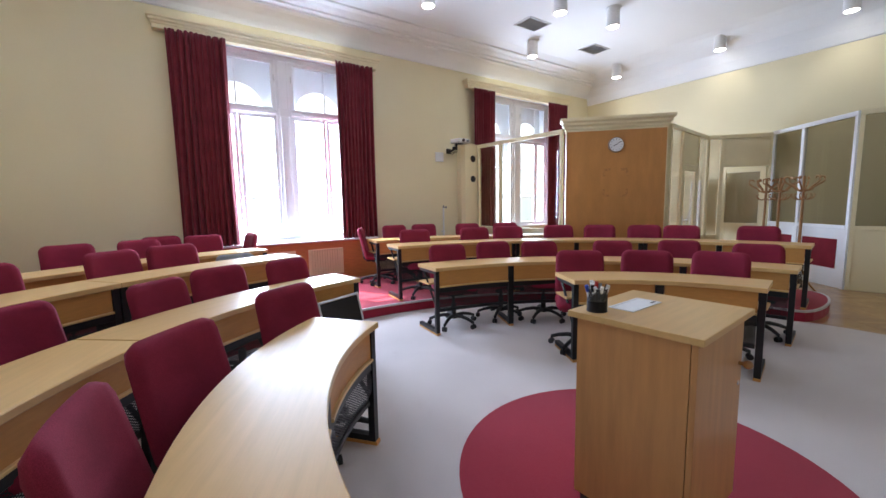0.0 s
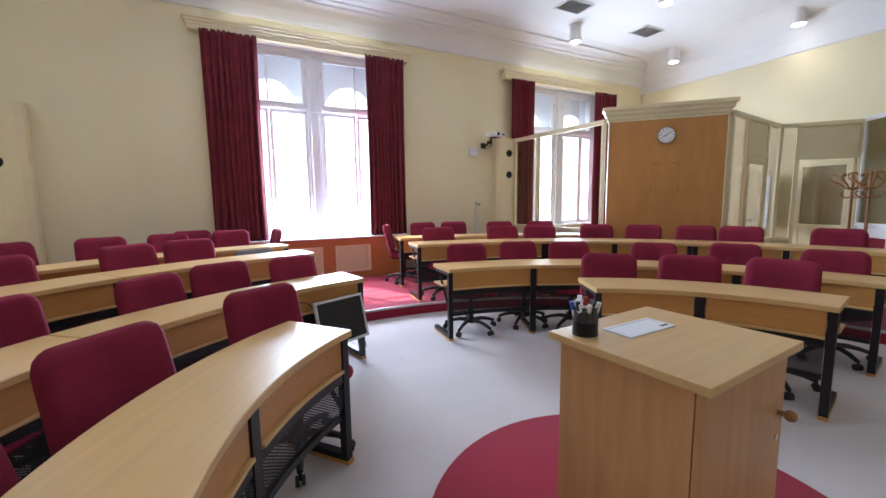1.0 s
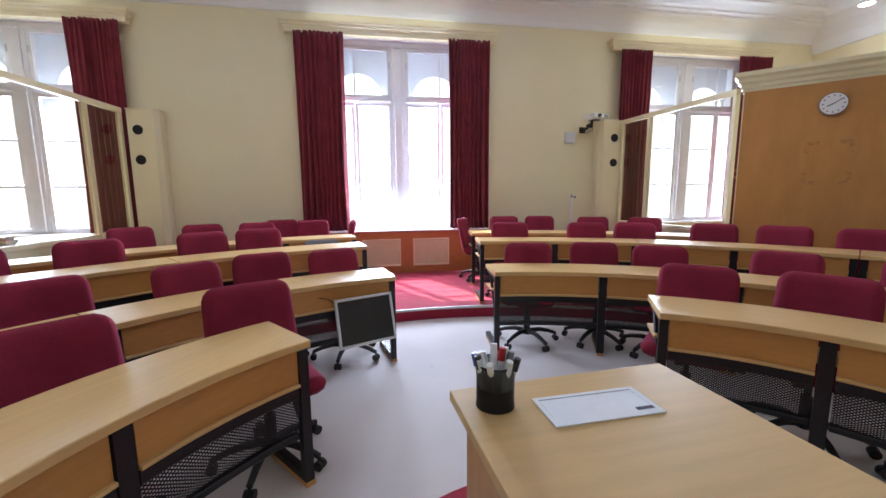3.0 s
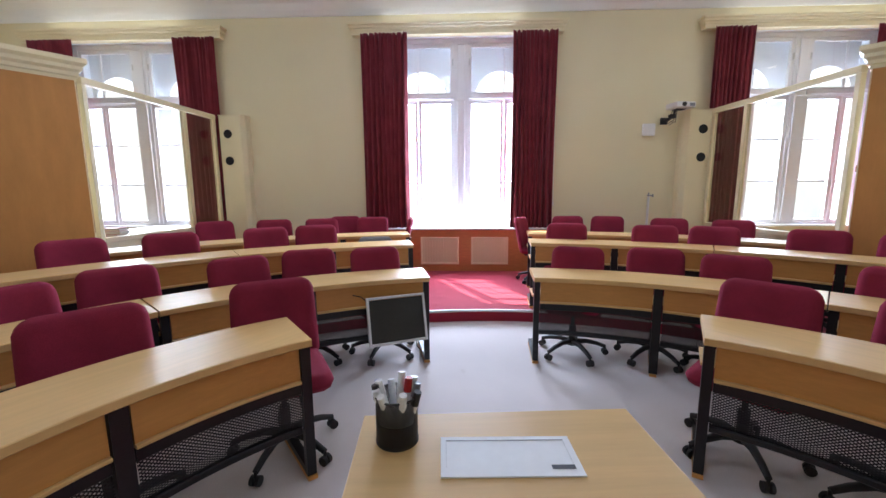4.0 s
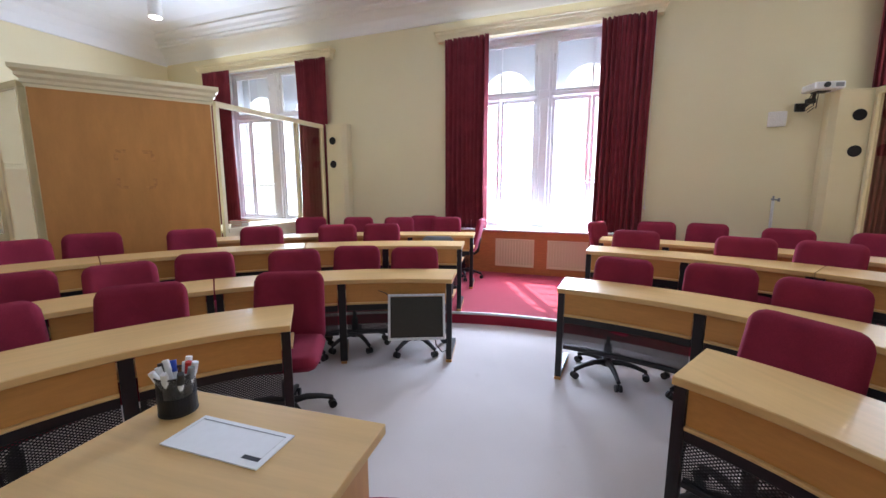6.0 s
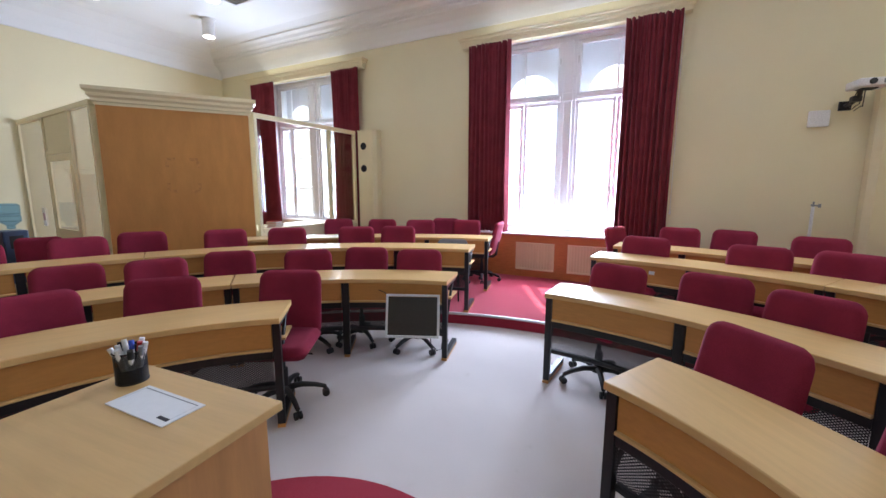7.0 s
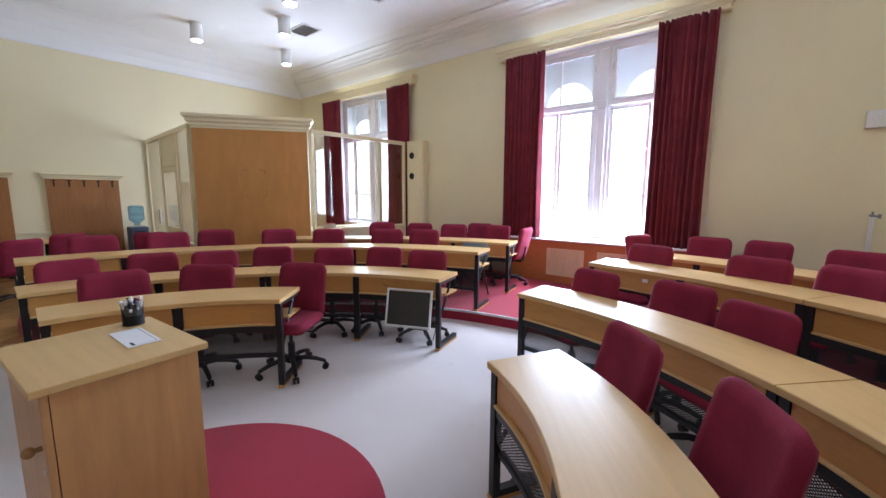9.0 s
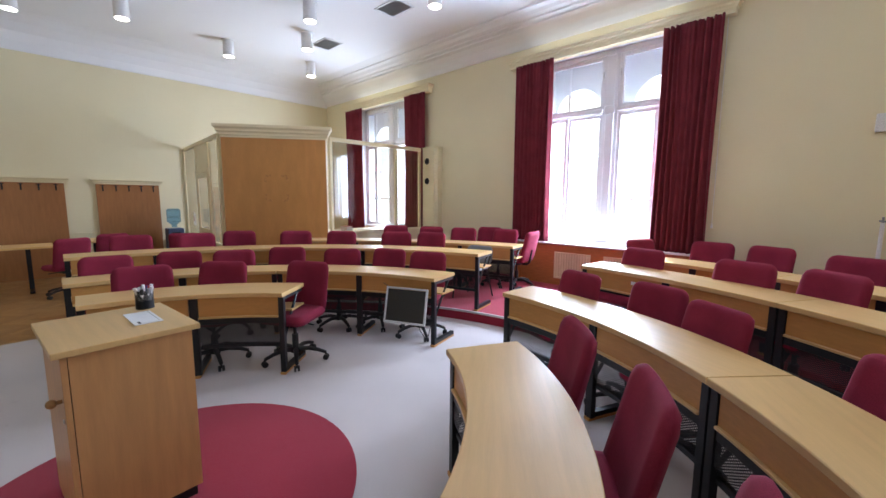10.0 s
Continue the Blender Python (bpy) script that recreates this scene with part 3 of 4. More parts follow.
# left booth front towards the side wall, with a glazed door
screen("glass_partition_left_front", (-2.95, 3.08), (XL, 3.30), TOP, 0.72, (0.26, 0.60), "cream framed booth front with glass and a narrow door", doors=(1,))
screen("glass_partition_right_front", (7.17, 3.40), (9.20, 3.68), TOP, 0.72, (0.30, 0.72), "cream framed booth front with tall glass panes and door", doors=(1,))


def glazed_door(name, m, w, h, label):
    d = thing(name, m, label, "door", "", "structure")
    part("door_frame", frame_mesh(0, w, 0.005, h, 0.09, -0.022, 0.022), CREAM, d)
    part("kick_panel", boxed(0.09, -0.012, 0.095, w - 0.09, 0.012, 0.85), CREAM, d)
    part("mid_rail", boxed(0.09, -0.02, 0.851, w - 0.09, 0.02, 0.93), CREAM, d)
    g = part("pane", boxed(0.085, -0.003, 0.931, w - 0.085, 0.003, h - 0.088), BOOTHGLASS, d)
    g.visible_shadow = False
    hd = bmesh.new()
    block(hd, 0.03, -0.032, 0.95, 0.065, -0.023, 1.13, bevel=0.003)
    rod(hd, (0.047, -0.03, 1.06), (0.047, -0.075, 1.06), 0.008)
    rod(hd, (0.047, -0.075, 1.06), (0.155, -0.075, 1.06), 0.008)
    part("door_handle", hd, STEEL, d)
    return d


glazed_door("door_1", Matrix.Translation((-2.95, 3.08, 0)) @ Matrix.Rotation(math.atan2(0.22, -3.03), 4, "Z") @ pose(0.26 * 3.038 + 0.035, 0.0, 0) , 1.0, 2.02, "narrow cream glazed booth door, closed")
glazed_door("door_3", Matrix.Translation((7.17, 3.40, 0)) @ Matrix.Rotation(math.atan2(0.28, 2.03), 4, "Z") @ pose(0.30 * 2.049 + 0.035, 0.0, 0), 0.79, 2.02, "cream glazed booth door, closed")

# entrance lobby at the right wall
V2, V3, V4, V5 = (9.20, 3.68), (9.90, 2.83), (8.82, 1.52), (9.00, 0.70)
screen("lobby_screen_back", V2, V3, TOP, 0.72, (0.24,), "cream lobby wall with a glass strip and a door opening", doors=(1,))
lob = screen("lobby_screen_glazed", V3, V4, TOP + 0.02, 0.98, (0.42,), "white framed lobby screen with grey glass and red lower panels", body=WHITE, glassmat=glass("grey_lobby_glass", (0.78, 0.76, 0.70)))
screen("lobby_screen_side", V4, V5, TOP + 0.02, 0.98, (), "cream lobby side screen with grey glass", glassmat=glass("grey_side_glass", (0.72, 0.70, 0.64)))
for a, b in ((0.12, 0.62), (0.86, 1.52)):
    part("red_panel", boxed(a, -0.018, 0.30, b, 0.018, 0.76), DARKRED, lob, "crimson carpet covered inset")
glazed_door("door_2", Matrix.Translation((V3[0] - 0.03, V3[1] + 0.05, 0)) @ Matrix.Rotation(radians(130 - 38), 4, "Z") @ pose(0.02, 0.0, 0), 0.74, 2.02, "cream glazed lobby door standing ajar")
board = thing("flip_chart", pose(9.62, 4.02, 0, 0, 0, 38), "white flip chart board on a stand behind the glass", "flip chart")
part("board", boxed(-0.33, -0.012, 0.85, 0.33, 0.012, 1.80, bevel=0.004), PAPER, board)
for x0, x1, y1 in ((-0.25, -0.33, -0.10), (0.25, 0.33, -0.10), (0.0, 0.0, 0.35)):
    part("leg", rodded((x0, 0.02, 1.5), (x1, y1, 0.002), 0.012, None, 8), SILVER, board)

# ---- ceiling fittings ----
LAMPS_AND_FILLS = [(-3.59, 2.0), (-4.14, 3.74), (-1.50, 4.06), (-2.66, 4.62), (-4.12, 5.48), (-4.42, 0.78), (0.30, 5.05), (5.65, 4.39), (6.80, 4.23), (6.66, 5.90), (9.55, 3.69), (9.4, 5.78), (9.5, 1.85), (3.80, 5.30),
         # four unseen ones added at the back, whose bounce brightens the window wall
         (-3.6, -3.0), (0.2, -3.0), (4.0, -3.0), (7.6, -3.0)]
lamp0 = thing("ceiling_lamp", pose(*LAMPS_AND_FILLS[0], CEIL), "white cylindrical surface mounted ceiling downlight, switched on", "lamp", "ceiling downlights")
bm = rodded((0, 0, -0.018), (0, 0, -0.001), 0.125, 0.13, 28)
part("ceiling_plate", bm, WHITEPL, lamp0)
smooth(part("housing", rodded((0, 0, -0.30), (0, 0, -0.0185), 0.105, 0.10, 28), WHITEPL, lamp0), 50)
part("reflector", rodded((0, 0, -0.303), (0, 0, -0.3003), 0.090, None, 28), BULB, lamp0, "glowing lamp opening")
for p in LAMPS_AND_FILLS[1:]:
    copy_thing(lamp0, pose(*p, CEIL))
for x, y in LAMPS_AND_FILLS:
    s = new("downlight", bpy.data.lights.new("downlight", "SPOT"))
    s.data.energy, s.data.spot_size, s.data.spot_blend, s.data.shadow_soft_size, s.data.color = 4.8, radians(120), 0.6, 0.07, (1, 0.95, 0.88)
    s.matrix_world = look((x, y, CEIL - 0.315), (x, y, 0))


def vent(x, y, turn):
    v = thing("ceiling_vent", pose(x, y, CEIL, 0, 0, turn), "square grey louvred ceiling vent", "vent", "ceiling vents")
    f = bmesh.new()
    w, d = 0.27, 0.20
    for a in ((-w, -d, w, -d + 0.03), (-w, d - 0.03, w, d), (-w, -d + 0.03, -w + 0.03, d - 0.03), (w - 0.03, -d + 0.03, w, d - 0.03)):
        block(f, a[0], a[1], -0.015, a[2], a[3], -0.001)
    part("frame", f, SILVER, v)
    part("backing", boxed(-w + 0.03, -d + 0.03, -0.004, w - 0.03, d - 0.03, -0.001), GREY, v)
    for i in range(9):
        yy = -d + 0.045 + i * (2 * d - 0.09) / 8
        part("slat", boxed(-w + 0.03, -0.012, -0.0025, w - 0.03, 0.012, 0.0025, m=pose(0, yy, -0.012, 35)), SILVER, v)
    return v


for x, y in ((-0.68, 5.1), (-2.86, 5.15), (6.09, 5.38), (8.1, 5.5)):
    vent(x, y, 0)

# backdrop board that glows by itself, as the bright distance seen through the windows
m, n, l, b = nodes_of("glowing_backdrop", 1.0)
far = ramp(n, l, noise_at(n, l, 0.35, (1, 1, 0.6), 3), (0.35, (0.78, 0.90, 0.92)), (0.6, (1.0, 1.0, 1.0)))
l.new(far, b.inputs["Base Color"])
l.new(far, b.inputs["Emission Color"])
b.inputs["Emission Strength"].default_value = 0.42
structure("backdrop", boxed(-24, 13.0, -6, 28, 13.1, 6.3), m, "glowing backdrop board standing in for the hazy bright distance outside the windows", "backdrop")


# ---- desks ----
# front radius of each row; the right hand rows stand a little closer
ROWS_R = {"L1": 1.75, "L2": 2.81, "L3": 3.86, "L4": 4.88, "R1": 1.625, "R2": 2.75, "R3": 3.92, "R4": 4.88}
DEEP = 0.432


def curved_mesh_sheet(r, a0, a1):
    """The hanging perforated panel: bowed in section, with UV in metres."""
    bm = bmesh.new()
    uv = bm.loops.layers.uv.new("UVMap")
    prof = [(0.045, 0.50), (0.028, 0.42), (0.030, 0.34), (0.060, 0.27)]
    run = [0.0]
    for (u0, z0), (u1, z1) in zip(prof, prof[1:]):
        run.append(run[-1] + math.hypot(u1 - u0, z1 - z0))
    n = 10
    rows = []
    for i in range(n + 1):
        a = radians(a0 + (a1 - a0) * i / n)
        rows.append([(bm.verts.new(((r + u) * math.sin(a), (r + u) * math.cos(a) - r, z)), (a * r, s)) for (u, z), s in zip(prof, run)])
    for A, B in zip(rows, rows[1:]):
        for k in range(len(prof) - 1):
            q = (A[k], A[k + 1], B[k + 1], B[k])
            f = bm.faces.new([v for v, _ in q])
            for lp, (_, t) in zip(f.loops, q):
                lp[uv].uv = t
    return bm


def desk_leg(name, desk, r, deg, wide):
    """One steel side frame: post, foot, arm under the top, shelf bracket, wooden shoe."""
    m = Matrix.Translation((0, -r, 0)) @ Matrix.Rotation(radians(-deg), 4, "Z") @ Matrix.Translation((0, r, 0))
    w = wide / 2
    bm = bmesh.new()
    block(bm, -w, 0.022, 0.022, w, 0.062, 0.699, m=m)
    block(bm, -0.022, 0.0625, 0.022, 0.022, 0.44, 0.058, m=m)
    block(bm, -0.016, 0.0625, 0.665, 0.016, 0.42, 0.699, m=m)
    # bent bracket that carries the book shelf
    a, b, c = m @ Vector((0, 0.06, 0.30)), m @ Vector((0, 0.20, 0.49)), m @ Vector((0, 0.36, 0.69))
    tube(bm, [a, a.lerp(b, 0.6), b, b.lerp(c, 0.5), c], 0.013, 6)
    leg = part(name, bm, BLACK, desk)
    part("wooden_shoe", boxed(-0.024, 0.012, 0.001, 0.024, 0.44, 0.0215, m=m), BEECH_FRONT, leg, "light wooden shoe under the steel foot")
    return leg


def build_desk(row, half, m, label, group):
    r = ROWS_R[row]
    d = thing("curved_desk", m, label, "desk", group)
    g = math.degrees(0.004 / r)
    part("desktop", arc_bar(bmesh.new(), r, half - g, 0.0, DEEP, 0.700, 0.737, chamfer=0.004, steps=24), BEECH, d, "pale varnished beech top")
    post = math.degrees(0.036 / r)
    for a0, a1 in ((-half + post * 1.6, -post), (post, half - post * 1.6)):
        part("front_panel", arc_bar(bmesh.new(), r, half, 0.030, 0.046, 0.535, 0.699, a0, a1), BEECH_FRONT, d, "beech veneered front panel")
        part("panel_lip", arc_bar(bmesh.new(), r, half, 0.012, 0.050, 0.518, 0.534, a0, a1, chamfer=0.003), BEECH, d)
        sheet = part("mesh_panel", curved_mesh_sheet(r, a0, a1), MESH, d, "black perforated steel screen")
        part("mesh_edge", arc_bar(bmesh.new(), r, half, 0.026, 0.062, 0.462, 0.517, a0, a1, chamfer=0.004), BLACK, sheet)
        part("mesh_edge", arc_bar(bmesh.new(), r, half, 0.045, 0.082, 0.244, 0.277, a0, a1, chamfer=0.005), BLACK, sheet)
    part("book_shelf", arc_bar(bmesh.new(), r, half - g * 2, 0.18, 0.43, 0.530, 0.546, chamfer=0.002), BEECH, d, "beech shelf below the top")
    e = math.degrees(0.030 / r)
    for a, w in ((-half + e, 0.046), (0, 0.060), (half - e, 0.046)):
        desk_leg("desk_leg", d, r, a, w)
    return d


def desk_pose(row, deg):
    r = ROWS_R[row]
    x, y = polar(r, deg)
    return pose(x, y, PLAT if row[1] in "34" else 0.0, 0, 0, -(deg + AXIS))


DESKS = {"L1": (24.0, (-58.5,)), "R1": (25.0, (57.4,)), "L2": (18.85, (-65.35, -27.6)), "R2": (19.1, (27.7, 65.9)), "L3": (12.45, (-71.2, -46.3, -21.4)), "R3": (12.55, (22.4, 47.5, 72.6)),
         "L4": (10.1, (-18.2, -38.4)), "R4": (8.4, (18.7, 35.5))}
WHERE = {"1": "on beige carpet", "2": "on beige carpet", "3": "on the platform", "4": "by the window"}
for row, (half, places) in DESKS.items():
    first = build_desk(row, half, desk_pose(row, places[0]), "curved beech desk with black steel legs " + WHERE[row[1]], "curved desks")
    for deg in places[1:]:
        copy_thing(first, desk_pose(row, deg))


# ---- swivel chairs ----
def cushion(w, h, t, bend, taper, m, nx=12, ny=12):
    """An upholstered pad: rounded outline, soft edges, bent across its width."""
    bm = bmesh.new()
    rc = 0.080

    def shape(u, v, side):
        # u, v in -1..1: squircle outline, thick in the middle and rounded at the rim
        x, y = u * w / 2, v * h / 2
        ax, ay = abs(x) - (w / 2 - rc), abs(y) - (h / 2 - rc)
        if ax > 0 and ay > 0:
            d = math.hypot(ax, ay)
            k = rc / max(d, rc) if d > rc else 1
            x = math.copysign((w / 2 - rc) + ax * k, x)
            y = math.copysign((h / 2 - rc) + ay * k, y)
            rim = min(d / rc, 1)
        else:
            rim = max(0.0, max(ax, ay) / rc)
        edge = min(1.0, rim)
        th = t / 2 * math.sqrt(max(0.0, 1 - edge ** 5)) + 0.002
        x *= 1 + taper * (y / h)
        return m @ Vector((x, side * th + bend * (x / w) ** 2 * 4 - bend, y))

    def stops(n):
        return [math.sin(math.pi / 2 * (2 * i / n - 1)) * 0.35 + (2 * i / n - 1) * 0.65 for i in range(n + 1)]
    su, sv = stops(nx), stops(ny)
    A = [[bm.verts.new(shape(u, v, -1)) for u in su] for v in sv]
    B = [[bm.verts.new(shape(u, v, 1)) for u in su] for v in sv]
    for j in range(ny):
        for i in range(nx):
            bm.faces.new((A[j][i], A[j][i + 1], A[j + 1][i + 1], A[j + 1][i]))
            bm.faces.new((B[j][i], B[j + 1][i], B[j + 1][i + 1], B[j][i + 1]))
    rimA = A[0][:] + [A[j][nx] for j in range(1, ny + 1)] + A[ny][nx - 1::-1] + [A[j][0] for j in range(ny - 1, 0, -1)]
    rimB = B[0][:] + [B[j][nx] for j in range(1, ny + 1)] + B[ny][nx - 1::-1] + [B[j][0] for j in range(ny - 1, 0, -1)]
    for k in range(len(rimA)):
        j = (k + 1) % len(rimA)
        bm.faces.new((rimA[k], rimB[k], rimB[j], rimA[j]))
    return bm


def build_chair(m):
    """Chair that faces -y."""
    c = thing("swivel_chair", m, "crimson upholstered swivel chair with black five-star base", "chair", "swivel chairs")
    smooth(part("seat", cushion(0.48, 0.46, 0.085, 0.0, 0.0, pose(0, -0.02, 0.455, -88)), SEAT, c), 75)
    smooth(part("backrest", cushion(0.465, 0.50, 0.058, -0.026, -0.04, pose(0, 0.215, 0.68, -13)), SEAT, c), 75)
    bm = bmesh.new()
    tube(bm, [(0, 0.02, 0.385), (0, 0.18, 0.38), (0, 0.225, 0.42), (0, 0.235, 0.52), (0, 0.258, 0.62)], 0.020, 8)
    part("back_bracket", bm, PLASTIC, c)
    part("mechanism", boxed(-0.09, -0.12, 0.365, 0.09, 0.10, 0.412, bevel=0.012), PLASTIC, c)
    part("lever", rodded((0.09, -0.02, 0.385), (0.22, -0.03, 0.375), 0.007, None, 6), PLASTIC, c)
    bm = rodded((0, 0, 0.10), (0, 0, 0.26), 0.030, None, 16)
    rod(bm, (0, 0, 0.26), (0, 0, 0.366), 0.016, None, 12)
    smooth(part("gas_column", bm, PLASTIC, c))
    smooth(part("base_hub", rodded((0, 0, 0.085), (0, 0, 0.135), 0.048, 0.038, 16), PLASTIC, c))
    for k in range(5):
        q = Matrix.Rotation(2 * math.pi * k / 5 + 0.3, 4, "Z")
        bm = bmesh.new()
        pts = [q @ Vector(p) for p in ((0.035, 0, 0.112), (0.12, 0, 0.118), (0.21, 0, 0.100), (0.285, 0, 0.072))]
        tube(bm, pts, lambda f: 0.024 - 0.008 * f, 8)
        leg = smooth(part("base_leg", bm, PLASTIC, c), 60)
        w = bmesh.new()
        for s in (-1, 1):
            rod(w, q @ Vector((0.285, s * 0.006, 0.027)), q @ Vector((0.285, s * 0.024, 0.027)), 0.0265, None, 14)
        rod(w, q @ Vector((0.285, 0, 0.03)), q @ Vector((0.285, 0, 0.075)), 0.008, None, 8)
        smooth(part("caster", w, PLASTIC, leg), 40)
    return c


CHAIRS = {
    "R1": ((40.7, 2.25, -11), (57.0, 2.28, -7.5), (72.4, 2.35, -8)),
    "R2": ((16.4, 3.31, -8), (27.5, 3.42, 3.5), (37.2, 3.28, -2), (53.0, 3.32, -5), (65.8, 3.50, 3), (78.4, 3.32, 6)),
    "R3": ((15.7, 4.40, -4), (27.8, 4.38, 5), (35.0, 4.48, -8), (45.3, 4.60, 3), (53.0, 4.57, -3), (60.8, 4.52, 5), (66.9, 4.48, -6), (78, 4.52, 2)),
    "R4": ((16.6, 5.80, 6), (22.2, 5.86, -5), (30, 5.66, 4), (37.2, 5.66, -4)),
    "L1": ((-71.0, 2.36, 6), (-55.2, 2.40, -12), (-35.2, 2.36, -9)),
    "L2": ((-78, 3.34, 4), (-66.8, 3.42, -6), (-57.0, 3.34, 5), (-47.4, 3.55, -3), (-35.2, 3.40, 6), (-25.6, 3.53, -6), (-16.1, 3.40, 5)),
    "L3": ((-75, 4.44, -4), (-65.6, 4.42, 6), (-59.0, 4.70, -6), (-48.8, 4.56, 3), (-40.0, 4.53, -4), (-29.2, 4.54, 6), (-22.4, 4.60, -5)),
    "L4": ((-33.5, 5.98, 5), (-26.5, 5.83, -6), (-20.3, 5.74, 4), (-16.6, 6.12, -3), (-12.9, 5.80, -8)),
}
first = None
places = []
for row, seats in CHAIRS.items():
    z = PLAT if row[1] in "34" else 0.0
    for deg, r, turn in seats:
        # deg and r give the top of the backrest, 0.27 m behind the column
        x, y = polar(r, deg)
        rz = -(deg + AXIS) + turn
        places.append((x + 0.27 * math.sin(radians(rz)), y - 0.27 * math.cos(radians(rz)), z, rz))
places += [(3.20, 6.04, PLAT, 62), (1.08, 6.20, PLAT, -84)]
places += [(-3.83, 1.07, 0, -71), (-4.45, 1.66, 0, -80), (-3.80, 2.70, 0, -112)]
for x, y, z, rz in places:
    m = pose(x, y, z, 0, 0, rz)
    if first is None:
        first = build_chair(m)
    else:
        copy_thing(first, m)

# one plain stacking chair behind the third row
shell = thing("stacking_chair", pose(*polar(4.52, -14.0), PLAT, 0, 0, 10), "grey plastic shell chair on thin dark tube legs", "chair")
smooth(part("seat_shell", cushion(0.44, 0.42, 0.022, 0.0, 0.0, pose(0, -0.02, 0.45, -86)), GREY, shell), 75)
smooth(part("back_shell", cushion(0.44, 0.26, 0.022, -0.05, -0.1, pose(0, 0.20, 0.615, -12)), GREY, shell), 75)
for s in (-1, 1):
    part("leg", tube(bmesh.new(), [(s * 0.20, -0.20, 0.001), (s * 0.18, -0.16, 0.43), (s * 0.18, 0.12, 0.43), (s * 0.20, 0.20, 0.66)], 0.010, 8), PLASTIC, shell)
    part("leg", tube(bmesh.new(), [(s * 0.21, 0.25, 0.001), (s * 0.18, 0.10, 0.425)], 0.010, 8), PLASTIC, shell)

# small paper sticker on a platform desk's front panel
sx, sy = polar(3.946, 18.0)
note = part("sticker", boxed(-0.024, -0.0012, -0.016, 0.024, 0.0012, 0.016), PAPER)
note.matrix_world = pose(sx, sy, 0.765, 0, 0, -(18.0 + AXIS))
tagged(note, "small white paper sticker on a beech desk front", "sticker")

# ---- lectern and what stands on it ----
lec = thing("lectern", pose(2.166, 0.957, 0.005, 0, 0, 4.4), "beech lectern cabinet with a wooden door knob, on the red disc", "lectern")
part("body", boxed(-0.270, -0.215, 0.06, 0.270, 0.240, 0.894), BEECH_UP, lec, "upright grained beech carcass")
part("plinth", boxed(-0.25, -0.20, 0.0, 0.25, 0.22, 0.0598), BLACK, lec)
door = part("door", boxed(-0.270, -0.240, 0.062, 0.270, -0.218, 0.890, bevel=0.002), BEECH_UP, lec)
kb = rodded((0.225, -0.241, 0.69), (0.225, -0.262, 0.69), 0.009, None, 12)
bmesh.ops.create_uvsphere(kb, u_segments=14, v_segments=10, radius=0.019, matrix=pose(0.225, -0.274, 0.69))
smooth(part("knob", kb, BENT, door, "turned wooden knob"))
part("key_plate", rodded((0.225, -0.241, 0.60), (0.225, -0.244, 0.60), 0.010, None, 14), STEEL, door)
part("top", boxed(-0.306, -0.268, 0.895, 0.306, 0.268, 0.922, bevel=0.003), BEECH, lec, "pale varnished beech top")
LT = 0.9275

cup = thing("pen_cup", pose(1.93, 1.115, LT), "black wire mesh pen cup full of markers", "pen cup")
CUPMESH = perforated("fine_wire_mesh")
for nd in CUPMESH.node_tree.nodes:
    if nd.type == "MAPPING":
        nd.inputs["Scale"].default_value = (1 / 0.0032, 1 / 0.0032, 1)
bm = bmesh.new()
uv = bm.loops.layers.uv.new("UVMap")
ring = [[(bm.verts.new((0.043 * math.cos(a), 0.043 * math.sin(a), z)), (0.043 * a, z)) for a in (2 * math.pi * k / 32 for k in range(33))] for z in (0.004, 0.1)]
for k in range(32):
    q = (ring[0][k], ring[0][k + 1], ring[1][k + 1], ring[1][k])
    f = bm.faces.new([v for v, _ in q])
    for lp, (_, t) in zip(f.loops, q):
        lp[uv].uv = t
part("mesh_wall", bm, CUPMESH, cup)
part("base", rodded((0, 0, 0), (0, 0, 0.004), 0.044, None, 32), PLASTIC, cup)
bm = bmesh.new()
bmesh.ops.create_cone(bm, cap_ends=False, segments=24, radius1=0.0405, radius2=0.0405, depth=0.042, matrix=pose(0, 0, 0.026))
part("lining", bm, NAVY, cup, "dark blue inset at the bottom")
bm = tube(bmesh.new(), [(0.0435 * math.cos(2 * math.pi * k / 32), 0.0435 * math.sin(2 * math.pi * k / 32), 0.1) for k in range(33)], 0.0022, 6)
part("rim", bm, PLASTIC, cup)
PENS = ((0.010, 0.018, 0.02, 0.02, 0.134, REDPL), (-0.012, -0.006, -0.032, -0.012, 0.124, WHITEPL), (0.0, 0.012, 0.005, 0.03, 0.140, WHITEPL), (-0.018, 0.01, -0.036, 0.022, 0.126, BLUEPL),
        (0.016, -0.008, 0.038, -0.015, 0.124, PLASTIC), (0.006, -0.016, 0.016, -0.034, 0.128, WHITEPL), (-0.004, 0.02, -0.014, 0.036, 0.120, WHITEPL), (0.02, 0.006, 0.036, 0.012, 0.126, GREY),
        (-0.02, -0.012, -0.037, -0.006, 0.130, PLASTIC), (0.002, 0.0, -0.018, -0.030, 0.126, WHITEPL), (0.012, 0.010, 0.028, 0.026, 0.132, WHITEPL), (-0.008, 0.004, -0.030, 0.004, 0.136, WHITEPL))
